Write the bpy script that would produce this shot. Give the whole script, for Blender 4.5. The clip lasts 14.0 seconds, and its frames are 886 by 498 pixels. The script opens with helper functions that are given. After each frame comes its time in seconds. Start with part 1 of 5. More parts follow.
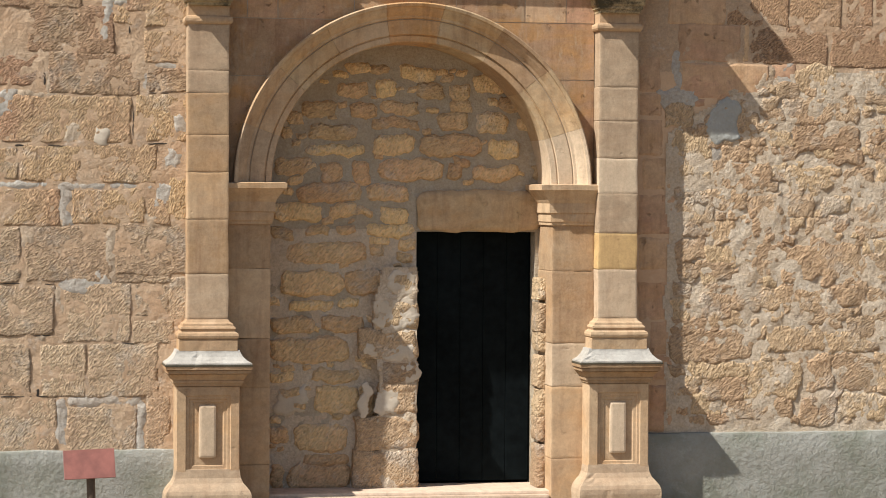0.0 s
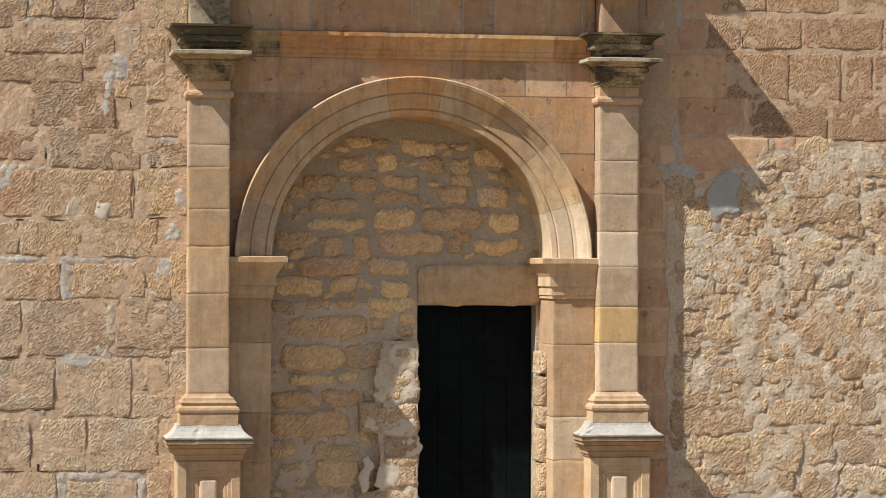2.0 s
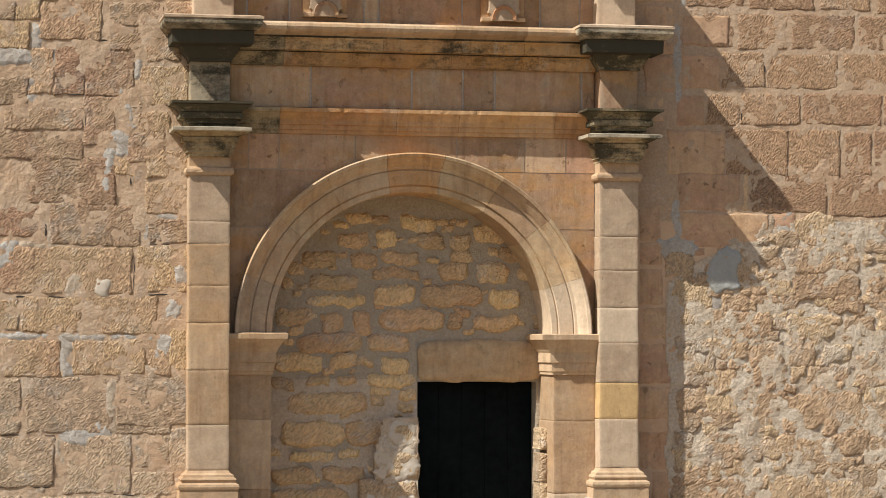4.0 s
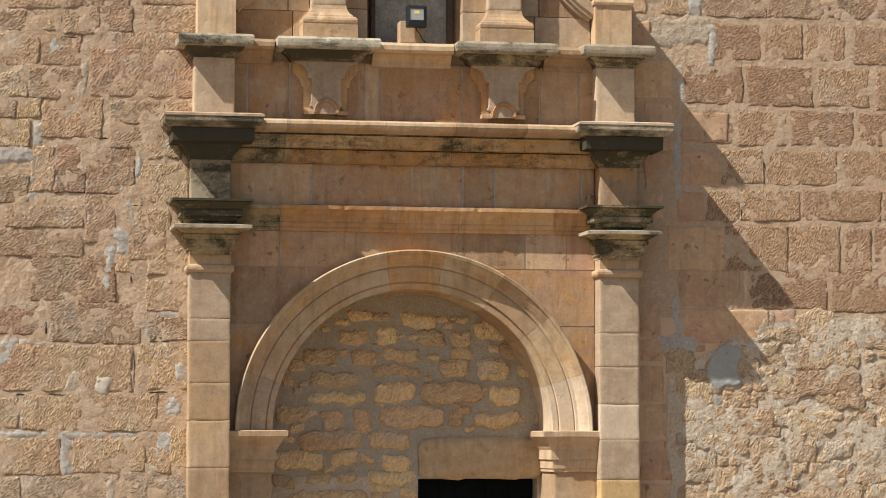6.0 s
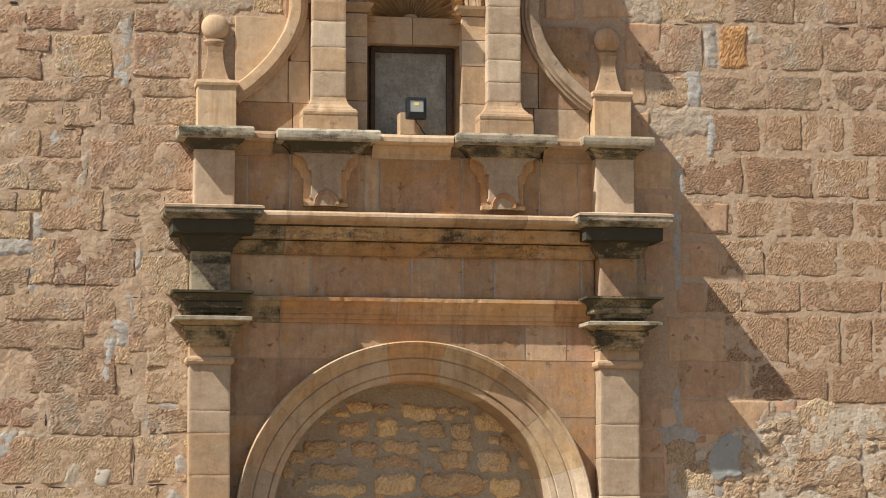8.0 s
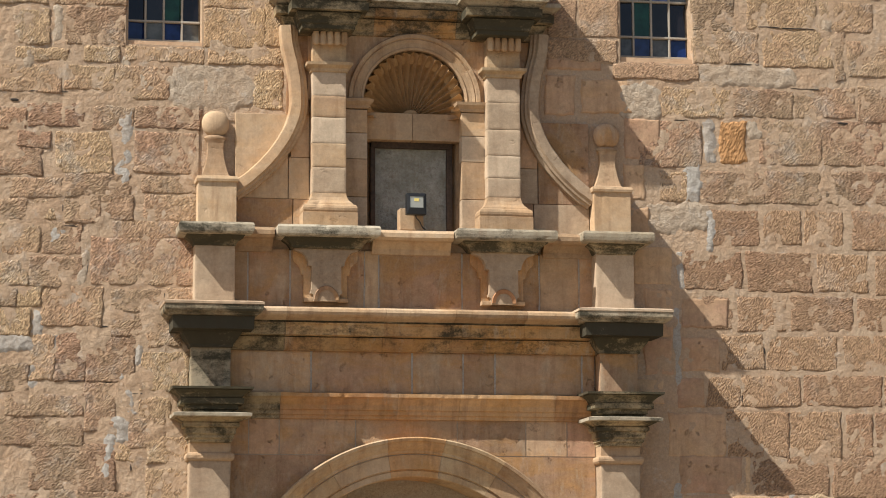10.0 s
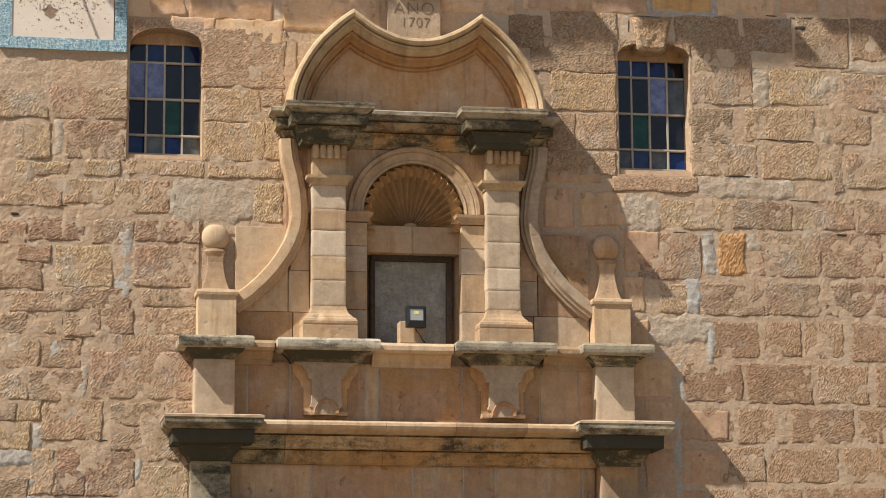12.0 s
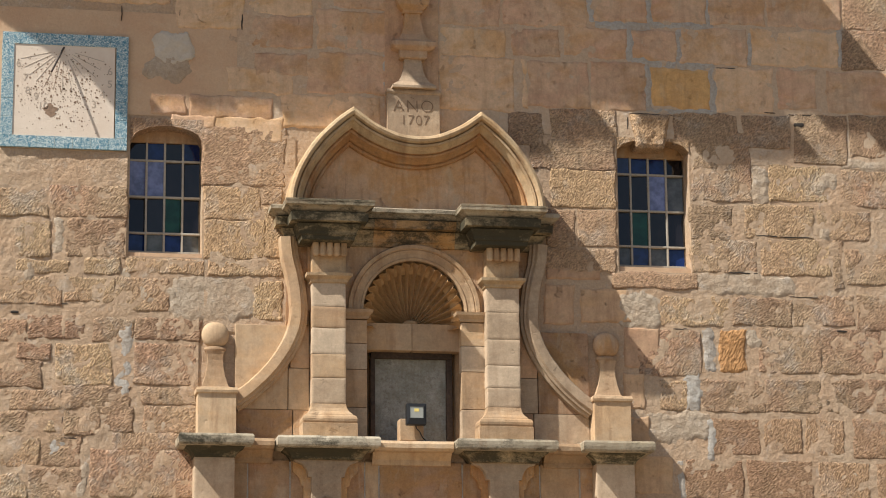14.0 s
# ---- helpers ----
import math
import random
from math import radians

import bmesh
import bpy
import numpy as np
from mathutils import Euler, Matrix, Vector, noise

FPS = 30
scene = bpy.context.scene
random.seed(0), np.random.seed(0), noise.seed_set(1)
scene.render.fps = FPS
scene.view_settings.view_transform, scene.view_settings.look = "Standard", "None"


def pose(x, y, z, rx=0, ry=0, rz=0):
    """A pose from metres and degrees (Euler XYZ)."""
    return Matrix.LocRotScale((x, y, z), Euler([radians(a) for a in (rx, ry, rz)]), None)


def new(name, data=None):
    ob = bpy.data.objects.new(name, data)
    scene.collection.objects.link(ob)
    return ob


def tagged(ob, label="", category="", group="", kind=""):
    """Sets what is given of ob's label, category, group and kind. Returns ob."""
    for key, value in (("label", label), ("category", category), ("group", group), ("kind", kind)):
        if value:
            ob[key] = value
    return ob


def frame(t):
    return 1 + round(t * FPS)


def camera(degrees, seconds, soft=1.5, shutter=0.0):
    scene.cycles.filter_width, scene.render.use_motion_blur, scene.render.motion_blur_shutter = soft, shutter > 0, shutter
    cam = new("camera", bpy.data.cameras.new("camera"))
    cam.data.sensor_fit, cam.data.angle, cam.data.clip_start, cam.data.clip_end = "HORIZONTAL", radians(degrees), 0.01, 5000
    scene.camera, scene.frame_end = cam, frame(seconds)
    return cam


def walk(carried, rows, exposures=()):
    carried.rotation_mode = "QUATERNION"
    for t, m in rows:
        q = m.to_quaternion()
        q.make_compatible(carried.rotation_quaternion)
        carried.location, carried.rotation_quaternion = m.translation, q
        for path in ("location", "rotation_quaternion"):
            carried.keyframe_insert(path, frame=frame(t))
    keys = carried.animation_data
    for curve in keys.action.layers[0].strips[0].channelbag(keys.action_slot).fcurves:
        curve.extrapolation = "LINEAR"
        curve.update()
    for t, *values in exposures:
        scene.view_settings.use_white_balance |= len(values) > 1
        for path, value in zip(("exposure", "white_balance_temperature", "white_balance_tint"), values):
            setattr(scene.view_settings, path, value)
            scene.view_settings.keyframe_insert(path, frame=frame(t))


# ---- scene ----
# The camera stands still on its stand and tilts upwards.
cam = camera(18.935, 14.0, soft=1.0)
EYE = (-3.758, -21.578, 2.388)
ROWS = [
    (0, -10.556, -1.111, 0.343), (0.5, -10.547, -0.792, 0.36), (1, -10.544, -0.303, 0.311), (1.5, -10.537, 0.056, 0.287),
    (2, -10.533, 0.478, 0.235), (2.5, -10.534, 0.877, 0.245), (3, -10.53, 1.268, 0.224), (5.5, -10.519, 3.652, 0.051),
    (6, -10.517, 4.211, 0.03), (6.5, -10.515, 4.7, -0.01), (7, -10.516, 5.223, -0.025), (7.5, -10.516, 5.662, -0.048),
    (8, -10.517, 6.18, -0.087), (10.5, -10.523, 8.802, -0.243), (11, -10.526, 9.399, -0.29), (11.5, -10.532, 10.014, -0.32),
    (12, -10.535, 10.672, -0.37), (12.5, -10.54, 11.235, -0.40), (13, -10.547, 11.815, -0.42), (13.5, -10.548, 12.29, -0.468),
    (14, -10.554, 12.77, -0.51),
]
walk(cam, [(t, pose(*EYE, 0, 0, yaw) @ pose(0, 0, 0, 90 + pitch) @ pose(0, 0, 0, 0, 0, roll)) for t, yaw, pitch, roll in ROWS],
     exposures=[(0, 0.58), (14, 0.57)])

# ---- light: high sun raking along the wall, clear sky ----
RAY = Vector((2.5, 1.0, -3.1)).normalized()
world = bpy.data.worlds.new("sky")
scene.world = world
world.use_nodes = True
wn = world.node_tree.nodes
sky = wn.new("ShaderNodeTexSky")
sky.sky_type, sky.sun_disc = "NISHITA", False
sky.dust_density = 1.5
sky.sun_elevation, sky.sun_rotation = math.asin(-RAY.z), math.atan2(-RAY.x, -RAY.y)
world.node_tree.links.new(sky.outputs[0], wn["Background"].inputs[0])
wn["Background"].inputs[1].default_value = 0.067
sun = new("sun", bpy.data.lights.new("sun", "SUN"))
sun.data.energy, sun.data.angle, sun.data.color = 5.0, radians(0.55), (1.0, 0.966, 0.892)
sun.matrix_world = Matrix.Translation((-12, -6, 16)) @ RAY.to_track_quat("-Z", "Y").to_matrix().to_4x4()


# ---- materials ----
class Nodes:
    """A material's node tree, written down in short calls."""

    def __init__(self, name):
        self.mat = bpy.data.materials.new(name)
        self.mat.use_nodes = True
        self.tree = self.mat.node_tree
        self.shader = self.tree.nodes["Principled BSDF"]
        self.coord = self.tree.nodes.new("ShaderNodeTexCoord").outputs["Object"]

    def add(self, kind, links=(), operation="", blend="", feature=""):
        node = self.tree.nodes.new(kind)
        if operation:
            node.operation = operation
        if blend:
            node.data_type, node.blend_type = "RGBA", blend
        if feature:
            node.feature = feature
        for slot, value in dict(links).items():
            self.put(node.inputs[slot], value)
        return node

    def put(self, socket, value):
        if isinstance(value, bpy.types.NodeSocket):
            self.tree.links.new(value, socket)
        else:
            socket.default_value = value

    def at(self, scale=(1, 1, 1), turn=(0, 0, 0)):
        turned = self.add("ShaderNodeMapping", {"Vector": self.coord, "Rotation": turn}).outputs[0]
        return self.add("ShaderNodeMapping", {"Vector": turned, "Scale": scale}).outputs[0]

    def noise(self, scale, detail=4.0, rough=0.55, warp=0.0, at=None):
        return self.add("ShaderNodeTexNoise", {"Vector": at or self.coord, "Scale": scale, "Detail": detail, "Roughness": rough,
                                               "Distortion": warp}).outputs[0]

    def cells(self, scale, at=None, feature="F1", rand=1.0):
        return self.add("ShaderNodeTexVoronoi", {"Vector": at or self.coord, "Scale": scale, "Randomness": rand}, feature=feature).outputs["Distance"]

    def step(self, value, low, high, a=0.0, b=1.0):
        return self.add("ShaderNodeMapRange", {"Value": value, "From Min": low, "From Max": high, "To Min": a, "To Max": b}).outputs[0]

    def math(self, how, a, b=0.0):
        return self.add("ShaderNodeMath", {0: a, 1: b}, operation=how).outputs[0]

    def mix(self, factor, a, b, how="MIX"):
        node = self.add("ShaderNodeMix", blend=how)
        self.put(node.inputs["Factor"], factor)
        self.put(node.inputs[6], a if isinstance(a, bpy.types.NodeSocket) else (*a, 1))
        self.put(node.inputs[7], b if isinstance(b, bpy.types.NodeSocket) else (*b, 1))
        return node.outputs[2]

    def grey(self, value):
        return self.add("ShaderNodeCombineColor", {0: value, 1: value, 2: value}).outputs[0]

    def random(self):
        return self.add("ShaderNodeObjectInfo").outputs["Random"]

    def bump(self, height, distance, strength=1.0, below=None):
        node = self.add("ShaderNodeBump", {"Height": height, "Distance": distance, "Strength": strength})
        if below is not None:
            self.put(node.inputs["Normal"], below)
        return node.outputs[0]

    def done(self, colour, rough, normal=None, **values):
        self.put(self.shader.inputs["Base Color"], colour if isinstance(colour, bpy.types.NodeSocket) else (*colour, 1))
        self.put(self.shader.inputs["Roughness"], rough)
        if normal is not None:
            self.put(self.shader.inputs["Normal"], normal)
        for key, value in values.items():
            self.put(self.shader.inputs[key.replace("_", " ")], value)
        return self.mat


def rough_stone(name, tones, peck=38.0, depth=0.012, grey=0.25, spread=0.35, lump=0.6, pit_shade=0.37):
    """Sandstone with a picked or weathered face: tones are the common, the redder and the yellower colour."""
    n = Nodes(name)
    who = n.random()
    colour = n.mix(n.step(n.noise(1.3, 3), 0.42, 0.62), tones[0], tones[1])
    colour = n.mix(n.math("MULTIPLY", n.step(who, 0.55, 0.95), 0.7), colour, tones[2])
    dust = n.math("MULTIPLY", n.step(n.noise(2.3, 9, 0.75), 0.52, 0.62), grey)
    colour = n.mix(dust, colour, (0.53, 0.47, 0.4))
    value = n.math("ADD", n.step(who, 0, 1, 1 - spread / 2, 1 + spread / 2), n.step(n.noise(6, 8, 0.75), 0.3, 0.7, -0.13, 0.13))
    colour = n.mix(1.0, colour, n.grey(value), "MULTIPLY")
    way = n.add("ShaderNodeCombineXYZ", {1: n.step(who, 0, 1, 0.45, 1.15)}).outputs[0]
    picks = n.noise(peck, 2.0, 0.5, 0.15, n.at((0.42, 1, 1.0), way))
    lumps = n.noise(peck * 0.33, 4, 0.6, 0.4)
    holes = n.step(n.noise(peck * 0.5, 4, 0.7, 0.5), 0.25, 0.36)
    colour = n.mix(1.0, colour, n.grey(n.math("MULTIPLY", n.step(picks, 0.36, 0.62, 1 - pit_shade, 1.16), n.step(lumps, 0.3, 0.6, 1 - pit_shade / 2, 1.1))), "MULTIPLY")
    relief = n.math("ADD", n.math("ADD", picks, n.math("MULTIPLY", lumps, lump)), n.math("MULTIPLY", holes, 0.12))
    normal = n.bump(relief, depth * 4.9, 1.0, n.bump(n.noise(190, 3, 0.7), 0.003, 0.7))
    return n.done(colour, 0.93, normal, Specular_IOR_Level=0.1)


def smooth_stone(name, tones, crust=0.0, streak=0.5, spread=0.28, bump=1.0, rust=0.0):
    """Dressed sandstone: flat beds, soft rain streaks, pores, and a black crust where crust is above 0."""
    n = Nodes(name)
    who = n.random()
    colour = n.mix(n.step(n.noise(1.7, 4, 0.6), 0.4, 0.64), tones[0], tones[1])
    colour = n.mix(n.math("MULTIPLY", n.step(who, 0.45, 1.0), 0.8), colour, tones[2])
    beds = n.noise(3.0, 5, 0.6, 0.4, n.at((1.2, 1, 9), (0, 0.12, 0)))
    colour = n.mix(n.step(beds, 0.45, 0.72, 0, 0.4), colour, tones[2])
    rain = n.noise(2.6, 5, 0.65, 0.2, n.at((5, 1, 0.55)))
    colour = n.mix(n.math("MULTIPLY", n.step(rain, 0.5, 0.72), streak), colour, (0.24, 0.135, 0.075))
    if rust:
        colour = n.mix(n.math("MULTIPLY", n.step(n.noise(2.1, 6, 0.65, 0.5, n.at((1.0, 1, 1.6))), 0.48, 0.62), rust), colour, (0.47, 0.25, 0.085))
        colour = n.mix(n.math("MULTIPLY", n.step(n.noise(3.4, 6, 0.7, 0.4, n.at((2.2, 1, 0.8))), 0.54, 0.66), rust), colour, (0.47, 0.37, 0.26))
    value = n.math("ADD", n.step(who, 0, 1, 1 - spread / 2, 1 + spread / 2), n.math("ADD", n.step(n.noise(45, 6, 0.78), 0.3, 0.7, -0.13, 0.13), n.step(n.noise(9, 9, 0.72, 0.3), 0.32, 0.68, -0.16, 0.16)))
    colour = n.mix(1.0, colour, n.grey(value), "MULTIPLY")
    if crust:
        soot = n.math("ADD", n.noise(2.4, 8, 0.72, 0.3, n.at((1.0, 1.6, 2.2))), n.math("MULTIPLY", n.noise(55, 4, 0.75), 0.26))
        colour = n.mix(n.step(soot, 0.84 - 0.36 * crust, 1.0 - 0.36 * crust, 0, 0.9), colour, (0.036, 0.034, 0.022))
    pores = n.step(n.noise(95, 4, 0.7), 0.3, 0.5)
    chips = n.step(n.noise(10, 6, 0.7), 0.3, 0.38)
    normal = n.bump(pores, 0.002, 0.6 * bump, n.bump(chips, 0.006, 0.7 * bump, n.bump(n.noise(5, 3), 0.012, 0.5 * bump)))
    return n.done(colour, 0.88, normal, Specular_IOR_Level=0.18)


def mortar_mix(name, tones, lumps=0.02, scale=1.0, grit=0.42):
    n = Nodes(name)
    colour = n.mix(n.step(n.noise(2.2 * scale, 5, 0.65), 0.4, 0.62), tones[0], tones[1])
    colour = n.mix(n.step(n.noise(7 * scale, 5, 0.7), 0.55, 0.72, 0, 0.7), colour, tones[2])
    colour = n.mix(n.step(n.noise(46, 6, 0.75), 0.62, 0.38, 0, grit), colour, (0.25, 0.185, 0.13))
    normal = n.bump(n.noise(16 * scale, 9, 0.68), lumps * 0.75, 1.0, n.bump(n.noise(150, 3, 0.7), 0.003, 0.7))
    return n.done(colour, 0.95, normal, Specular_IOR_Level=0.1)


def plain_paint(name, colour, rough, grain=30.0, change=0.15, depth=0.001, **values):
    n = Nodes(name)
    tone = n.mix(1.0, colour, n.grey(n.math("ADD", n.step(n.noise(grain, 4, 0.6), 0.3, 0.7, 1 - change, 1 + change), n.step(n.noise(2.5, 3), 0.3, 0.7, -change, change))), "MULTIPLY")
    return n.done(tone, rough, n.bump(n.noise(grain * 3, 3), depth, 0.7), **values)


ASHLAR = rough_stone("picked_sandstone", ((0.525, 0.37, 0.24), (0.54, 0.335, 0.218), (0.55, 0.388, 0.222)), 92, 0.011, 0.5, 0.34, 0.8)
ASHLAR_RED = rough_stone("reddish_picked_sandstone", ((0.47, 0.303, 0.189), (0.46, 0.283, 0.176), (0.48, 0.315, 0.19)), 92, 0.0108, 0.25, 0.2, 0.35, 0.38)
ASHLAR_PALE = rough_stone("pale_picked_sandstone", ((0.6, 0.45, 0.31), (0.585, 0.415, 0.28), (0.62, 0.475, 0.32)), 92, 0.011, 0.6, 0.3, 0.8)
ASHLAR_FINE = rough_stone("combed_sandstone", ((0.51, 0.345, 0.218), (0.5, 0.32, 0.205), (0.525, 0.355, 0.2)), 100, 0.0075, 0.4, 0.2)
RUBBLE_STONE = rough_stone("rubble_sandstone", ((0.52, 0.375, 0.245), (0.5, 0.335, 0.21), (0.54, 0.4, 0.245)), 80, 0.0075, 0.6, 0.25, 1.5, 0.18)
INFILL_STONE = rough_stone("ochre_sandstone", ((0.66, 0.475, 0.275), (0.64, 0.41, 0.235), (0.69, 0.5, 0.25)), 64, 0.006, 0.5, 0.4, 1.6, 0.1)
ORANGE_STONE = rough_stone("orange_sandstone", ((0.46, 0.25, 0.115), (0.45, 0.235, 0.11), (0.47, 0.26, 0.115)), 60, 0.004, 0.2, 0.1, 1.2)
WALL_SMOOTH = smooth_stone("worn_wall_stone", ((0.53, 0.345, 0.22), (0.52, 0.305, 0.2), (0.53, 0.37, 0.22)), 0.0, 0.42, 0.26, 2.2, 0.2)
DRESSED = smooth_stone("dressed_sandstone", ((0.43, 0.3, 0.185), (0.42, 0.275, 0.165), (0.46, 0.34, 0.22)), 0.12, 0.5, 0.38, 1.0, 0.22)
DRESSED_RED = smooth_stone("reddish_sandstone", ((0.41, 0.275, 0.165), (0.41, 0.24, 0.15), (0.45, 0.31, 0.195)), 0.2, 0.6, 0.42, 1.7, 0.55)
SHELL_STONE = smooth_stone("brown_carved_sandstone", ((0.49, 0.32, 0.165), (0.47, 0.29, 0.145), (0.52, 0.36, 0.2)), 0.0, 0.3, 0.1, 0.6)
MOSS_SHADE_STONE = smooth_stone("mossy_shaded_sandstone", ((0.35, 0.275, 0.165), (0.28, 0.22, 0.13), (0.4, 0.32, 0.2)), 1.02, 0.6)
STAIN_STONE = smooth_stone("green_stained_sandstone", ((0.42, 0.32, 0.185), (0.35, 0.26, 0.145), (0.47, 0.37, 0.23)), 0.78, 0.7)
CORNICE_STONE = smooth_stone("rain_stained_sandstone", ((0.46, 0.285, 0.13), (0.43, 0.23, 0.105), (0.5, 0.335, 0.17)), 0.62, 0.8, 0.3, 1.2, 0.7)
CRUST_STONE = smooth_stone("black_crusted_sandstone", ((0.28, 0.215, 0.15), (0.21, 0.165, 0.12), (0.32, 0.255, 0.19)), 1.3, 0.5)
LEDGE_STONE = smooth_stone("lichen_sandstone", ((0.34, 0.28, 0.19), (0.28, 0.22, 0.14), (0.4, 0.34, 0.25)), 0.72, 0.5)
LICHEN_STONE = smooth_stone("grey_lichen_sandstone", ((0.4, 0.34, 0.25), (0.34, 0.28, 0.19), (0.44, 0.39, 0.3)), 0.56, 0.4)
RUST_STONE = smooth_stone("rust_red_sandstone", ((0.36, 0.18, 0.09), (0.33, 0.15, 0.075), (0.4, 0.22, 0.11)), 0.0, 0.3)
OCHRE_STONE = smooth_stone("ochre_dressed_sandstone", ((0.5, 0.37, 0.225), (0.48, 0.33, 0.195), (0.53, 0.41, 0.265)), 0.16, 0.55, 0.2, 1.2, 0.3)
RUST_BROWN = smooth_stone("rust_brown_sandstone", ((0.5, 0.29, 0.14), (0.47, 0.24, 0.11), (0.53, 0.34, 0.18)), 0.2, 0.7, 0.2, 1.2, 0.5)
TOP_STONE = smooth_stone("brown_wall_stone", ((0.6, 0.41, 0.27), (0.58, 0.355, 0.235), (0.6, 0.43, 0.27)), 0.0, 0.3, 0.24, 1.6, 0.5)
BOSS_SHADE = smooth_stone("boss_shade_brown", ((0.17, 0.08, 0.04), (0.14, 0.06, 0.03), (0.2, 0.1, 0.05)), 0.2, 0.3)
ORANGE_SMOOTH = smooth_stone("smooth_orange_sandstone", ((0.6, 0.37, 0.16), (0.56, 0.32, 0.13), (0.62, 0.41, 0.2)), 0.0, 0.4, 0.1, 1.4, 0.3)
TYMPANUM = smooth_stone("pink_stained_sandstone", ((0.56, 0.345, 0.215), (0.56, 0.29, 0.175), (0.53, 0.36, 0.225)), 0.06, 0.75, 0.2, 1.4, 0.6)
YELLOW_STONE = smooth_stone("yellow_sandstone", ((0.44, 0.29, 0.12), (0.42, 0.27, 0.12), (0.46, 0.31, 0.15)), 0.0, 0.3)
PALE_STONE = smooth_stone("pale_sandstone", ((0.46, 0.345, 0.235), (0.44, 0.315, 0.21), (0.5, 0.4, 0.29)), 0.05, 0.25, 0.36)
LEAD_GREY = smooth_stone("weathered_grey_stone", ((0.42, 0.4, 0.365), (0.38, 0.355, 0.315), (0.46, 0.435, 0.395)), 0.3, 0.15)
WALL_MORTAR = mortar_mix("lime_mortar", ((0.53, 0.365, 0.238), (0.55, 0.41, 0.285), (0.57, 0.5, 0.425)), 0.034)
RUBBLE_MORTAR = mortar_mix("rough_lime_mortar", ((0.68, 0.575, 0.45), (0.6, 0.475, 0.345), (0.7, 0.655, 0.58)), 0.034, 2.2)
INFILL_MORTAR = mortar_mix("grey_mortar", ((0.46, 0.385, 0.285), (0.5, 0.43, 0.335), (0.56, 0.515, 0.44)), 0.04)
LOW_LIT_MORTAR = mortar_mix("bounce_lit_grey_mortar", ((0.68, 0.57, 0.44), (0.63, 0.5, 0.37), (0.72, 0.67, 0.59)), 0.04)
STEP_STONE = smooth_stone("worn_step_stone", ((0.52, 0.4, 0.3), (0.48, 0.35, 0.255), (0.56, 0.45, 0.35)), 0.08, 0.25, 0.2)
TOP_MORTAR = mortar_mix("tan_grey_mortar", ((0.56, 0.395, 0.265), (0.55, 0.425, 0.305), (0.56, 0.49, 0.415)), 0.018, 1.0, 0.3)
PATCH_MORTAR = mortar_mix("blue_grey_mortar", ((0.5, 0.475, 0.43), (0.46, 0.405, 0.345), (0.57, 0.54, 0.49)), 0.035)
BLUE_MORTAR = mortar_mix("smooth_blue_grey_mortar", ((0.38, 0.385, 0.365), (0.33, 0.335, 0.31), (0.43, 0.43, 0.41)), 0.02, 1.0, 0.2)
LIME_PATCH = mortar_mix("pale_lime_patch", ((0.54, 0.445, 0.34), (0.5, 0.38, 0.27), (0.58, 0.525, 0.46)), 0.045)
PALE_PATCH = mortar_mix("pale_patch", ((0.52, 0.44, 0.35), (0.46, 0.35, 0.245), (0.56, 0.5, 0.42)), 0.03)
WHITE_PLASTER = mortar_mix("white_plaster", ((0.58, 0.51, 0.42), (0.54, 0.46, 0.36), (0.62, 0.56, 0.48)), 0.012, 1.0, 0.15)
TAN_PLASTER = mortar_mix("tan_plaster", ((0.6, 0.42, 0.275), (0.57, 0.375, 0.24), (0.61, 0.45, 0.305)), 0.014, 1.0, 0.14)
JOINT = mortar_mix("joint_mortar", ((0.46, 0.39, 0.31), (0.4, 0.32, 0.24), (0.52, 0.48, 0.42)), 0.006)
CEMENT = mortar_mix("cement_render", ((0.33, 0.335, 0.305), (0.225, 0.24, 0.2), (0.4, 0.405, 0.37)), 0.03, 1.0, 0.25)
NICHE_RENDER = mortar_mix("peeling_render", ((0.4, 0.4, 0.34), (0.6, 0.6, 0.54), (0.2, 0.185, 0.15)), 0.05, 2.6)
PIT = plain_paint("bare_dark_plaster", (0.26, 0.175, 0.12), 0.95, 40, 0.25)
DIAL_FACE = mortar_mix("pitted_dial_plaster", ((0.75, 0.645, 0.535), (0.71, 0.59, 0.48), (0.78, 0.69, 0.58)), 0.004, 1.0, 0.04)
DOOR_PAINT = plain_paint("black_door_paint", (0.005, 0.0075, 0.0085), 0.8, 14, 0.3, Specular_IOR_Level=0.05)
SHADE_DARK = plain_paint("shade_dark", (0.035, 0.028, 0.022), 0.9)
OLD_WOOD = plain_paint("old_dark_wood", (0.075, 0.05, 0.035), 0.85, 40, 0.35, 0.004)
LEAD = plain_paint("lead_came", (0.38, 0.34, 0.28), 0.6, 60)
BLACK_METAL = plain_paint("black_metal", (0.012, 0.012, 0.013), 0.45, 60)
IRON = plain_paint("rusty_iron", (0.06, 0.045, 0.035), 0.7, 60, 0.3)
SIGN_RED = plain_paint("faded_red_paint", (0.215, 0.08, 0.063), 0.5, 12, 0.2)
POST_BROWN = plain_paint("brown_post_paint", (0.075, 0.05, 0.032), 0.6, 30, 0.25)
REFLECTOR = plain_paint("reflector", (0.55, 0.53, 0.45), 0.35, 20, 0.05, 0.0005, Metallic=0.6)
LED_YELLOW = plain_paint("led_phosphor", (0.75, 0.6, 0.18), 0.4)
ROOF_TILE = plain_paint("clay_tile", (0.36, 0.19, 0.1), 0.85, 20, 0.25)
LETTER_SHADE = plain_paint("letter_shade_brown", (0.2, 0.135, 0.085), 0.95, 40, 0.2)
INK = plain_paint("faded_ink", (0.44, 0.37, 0.3), 0.9)


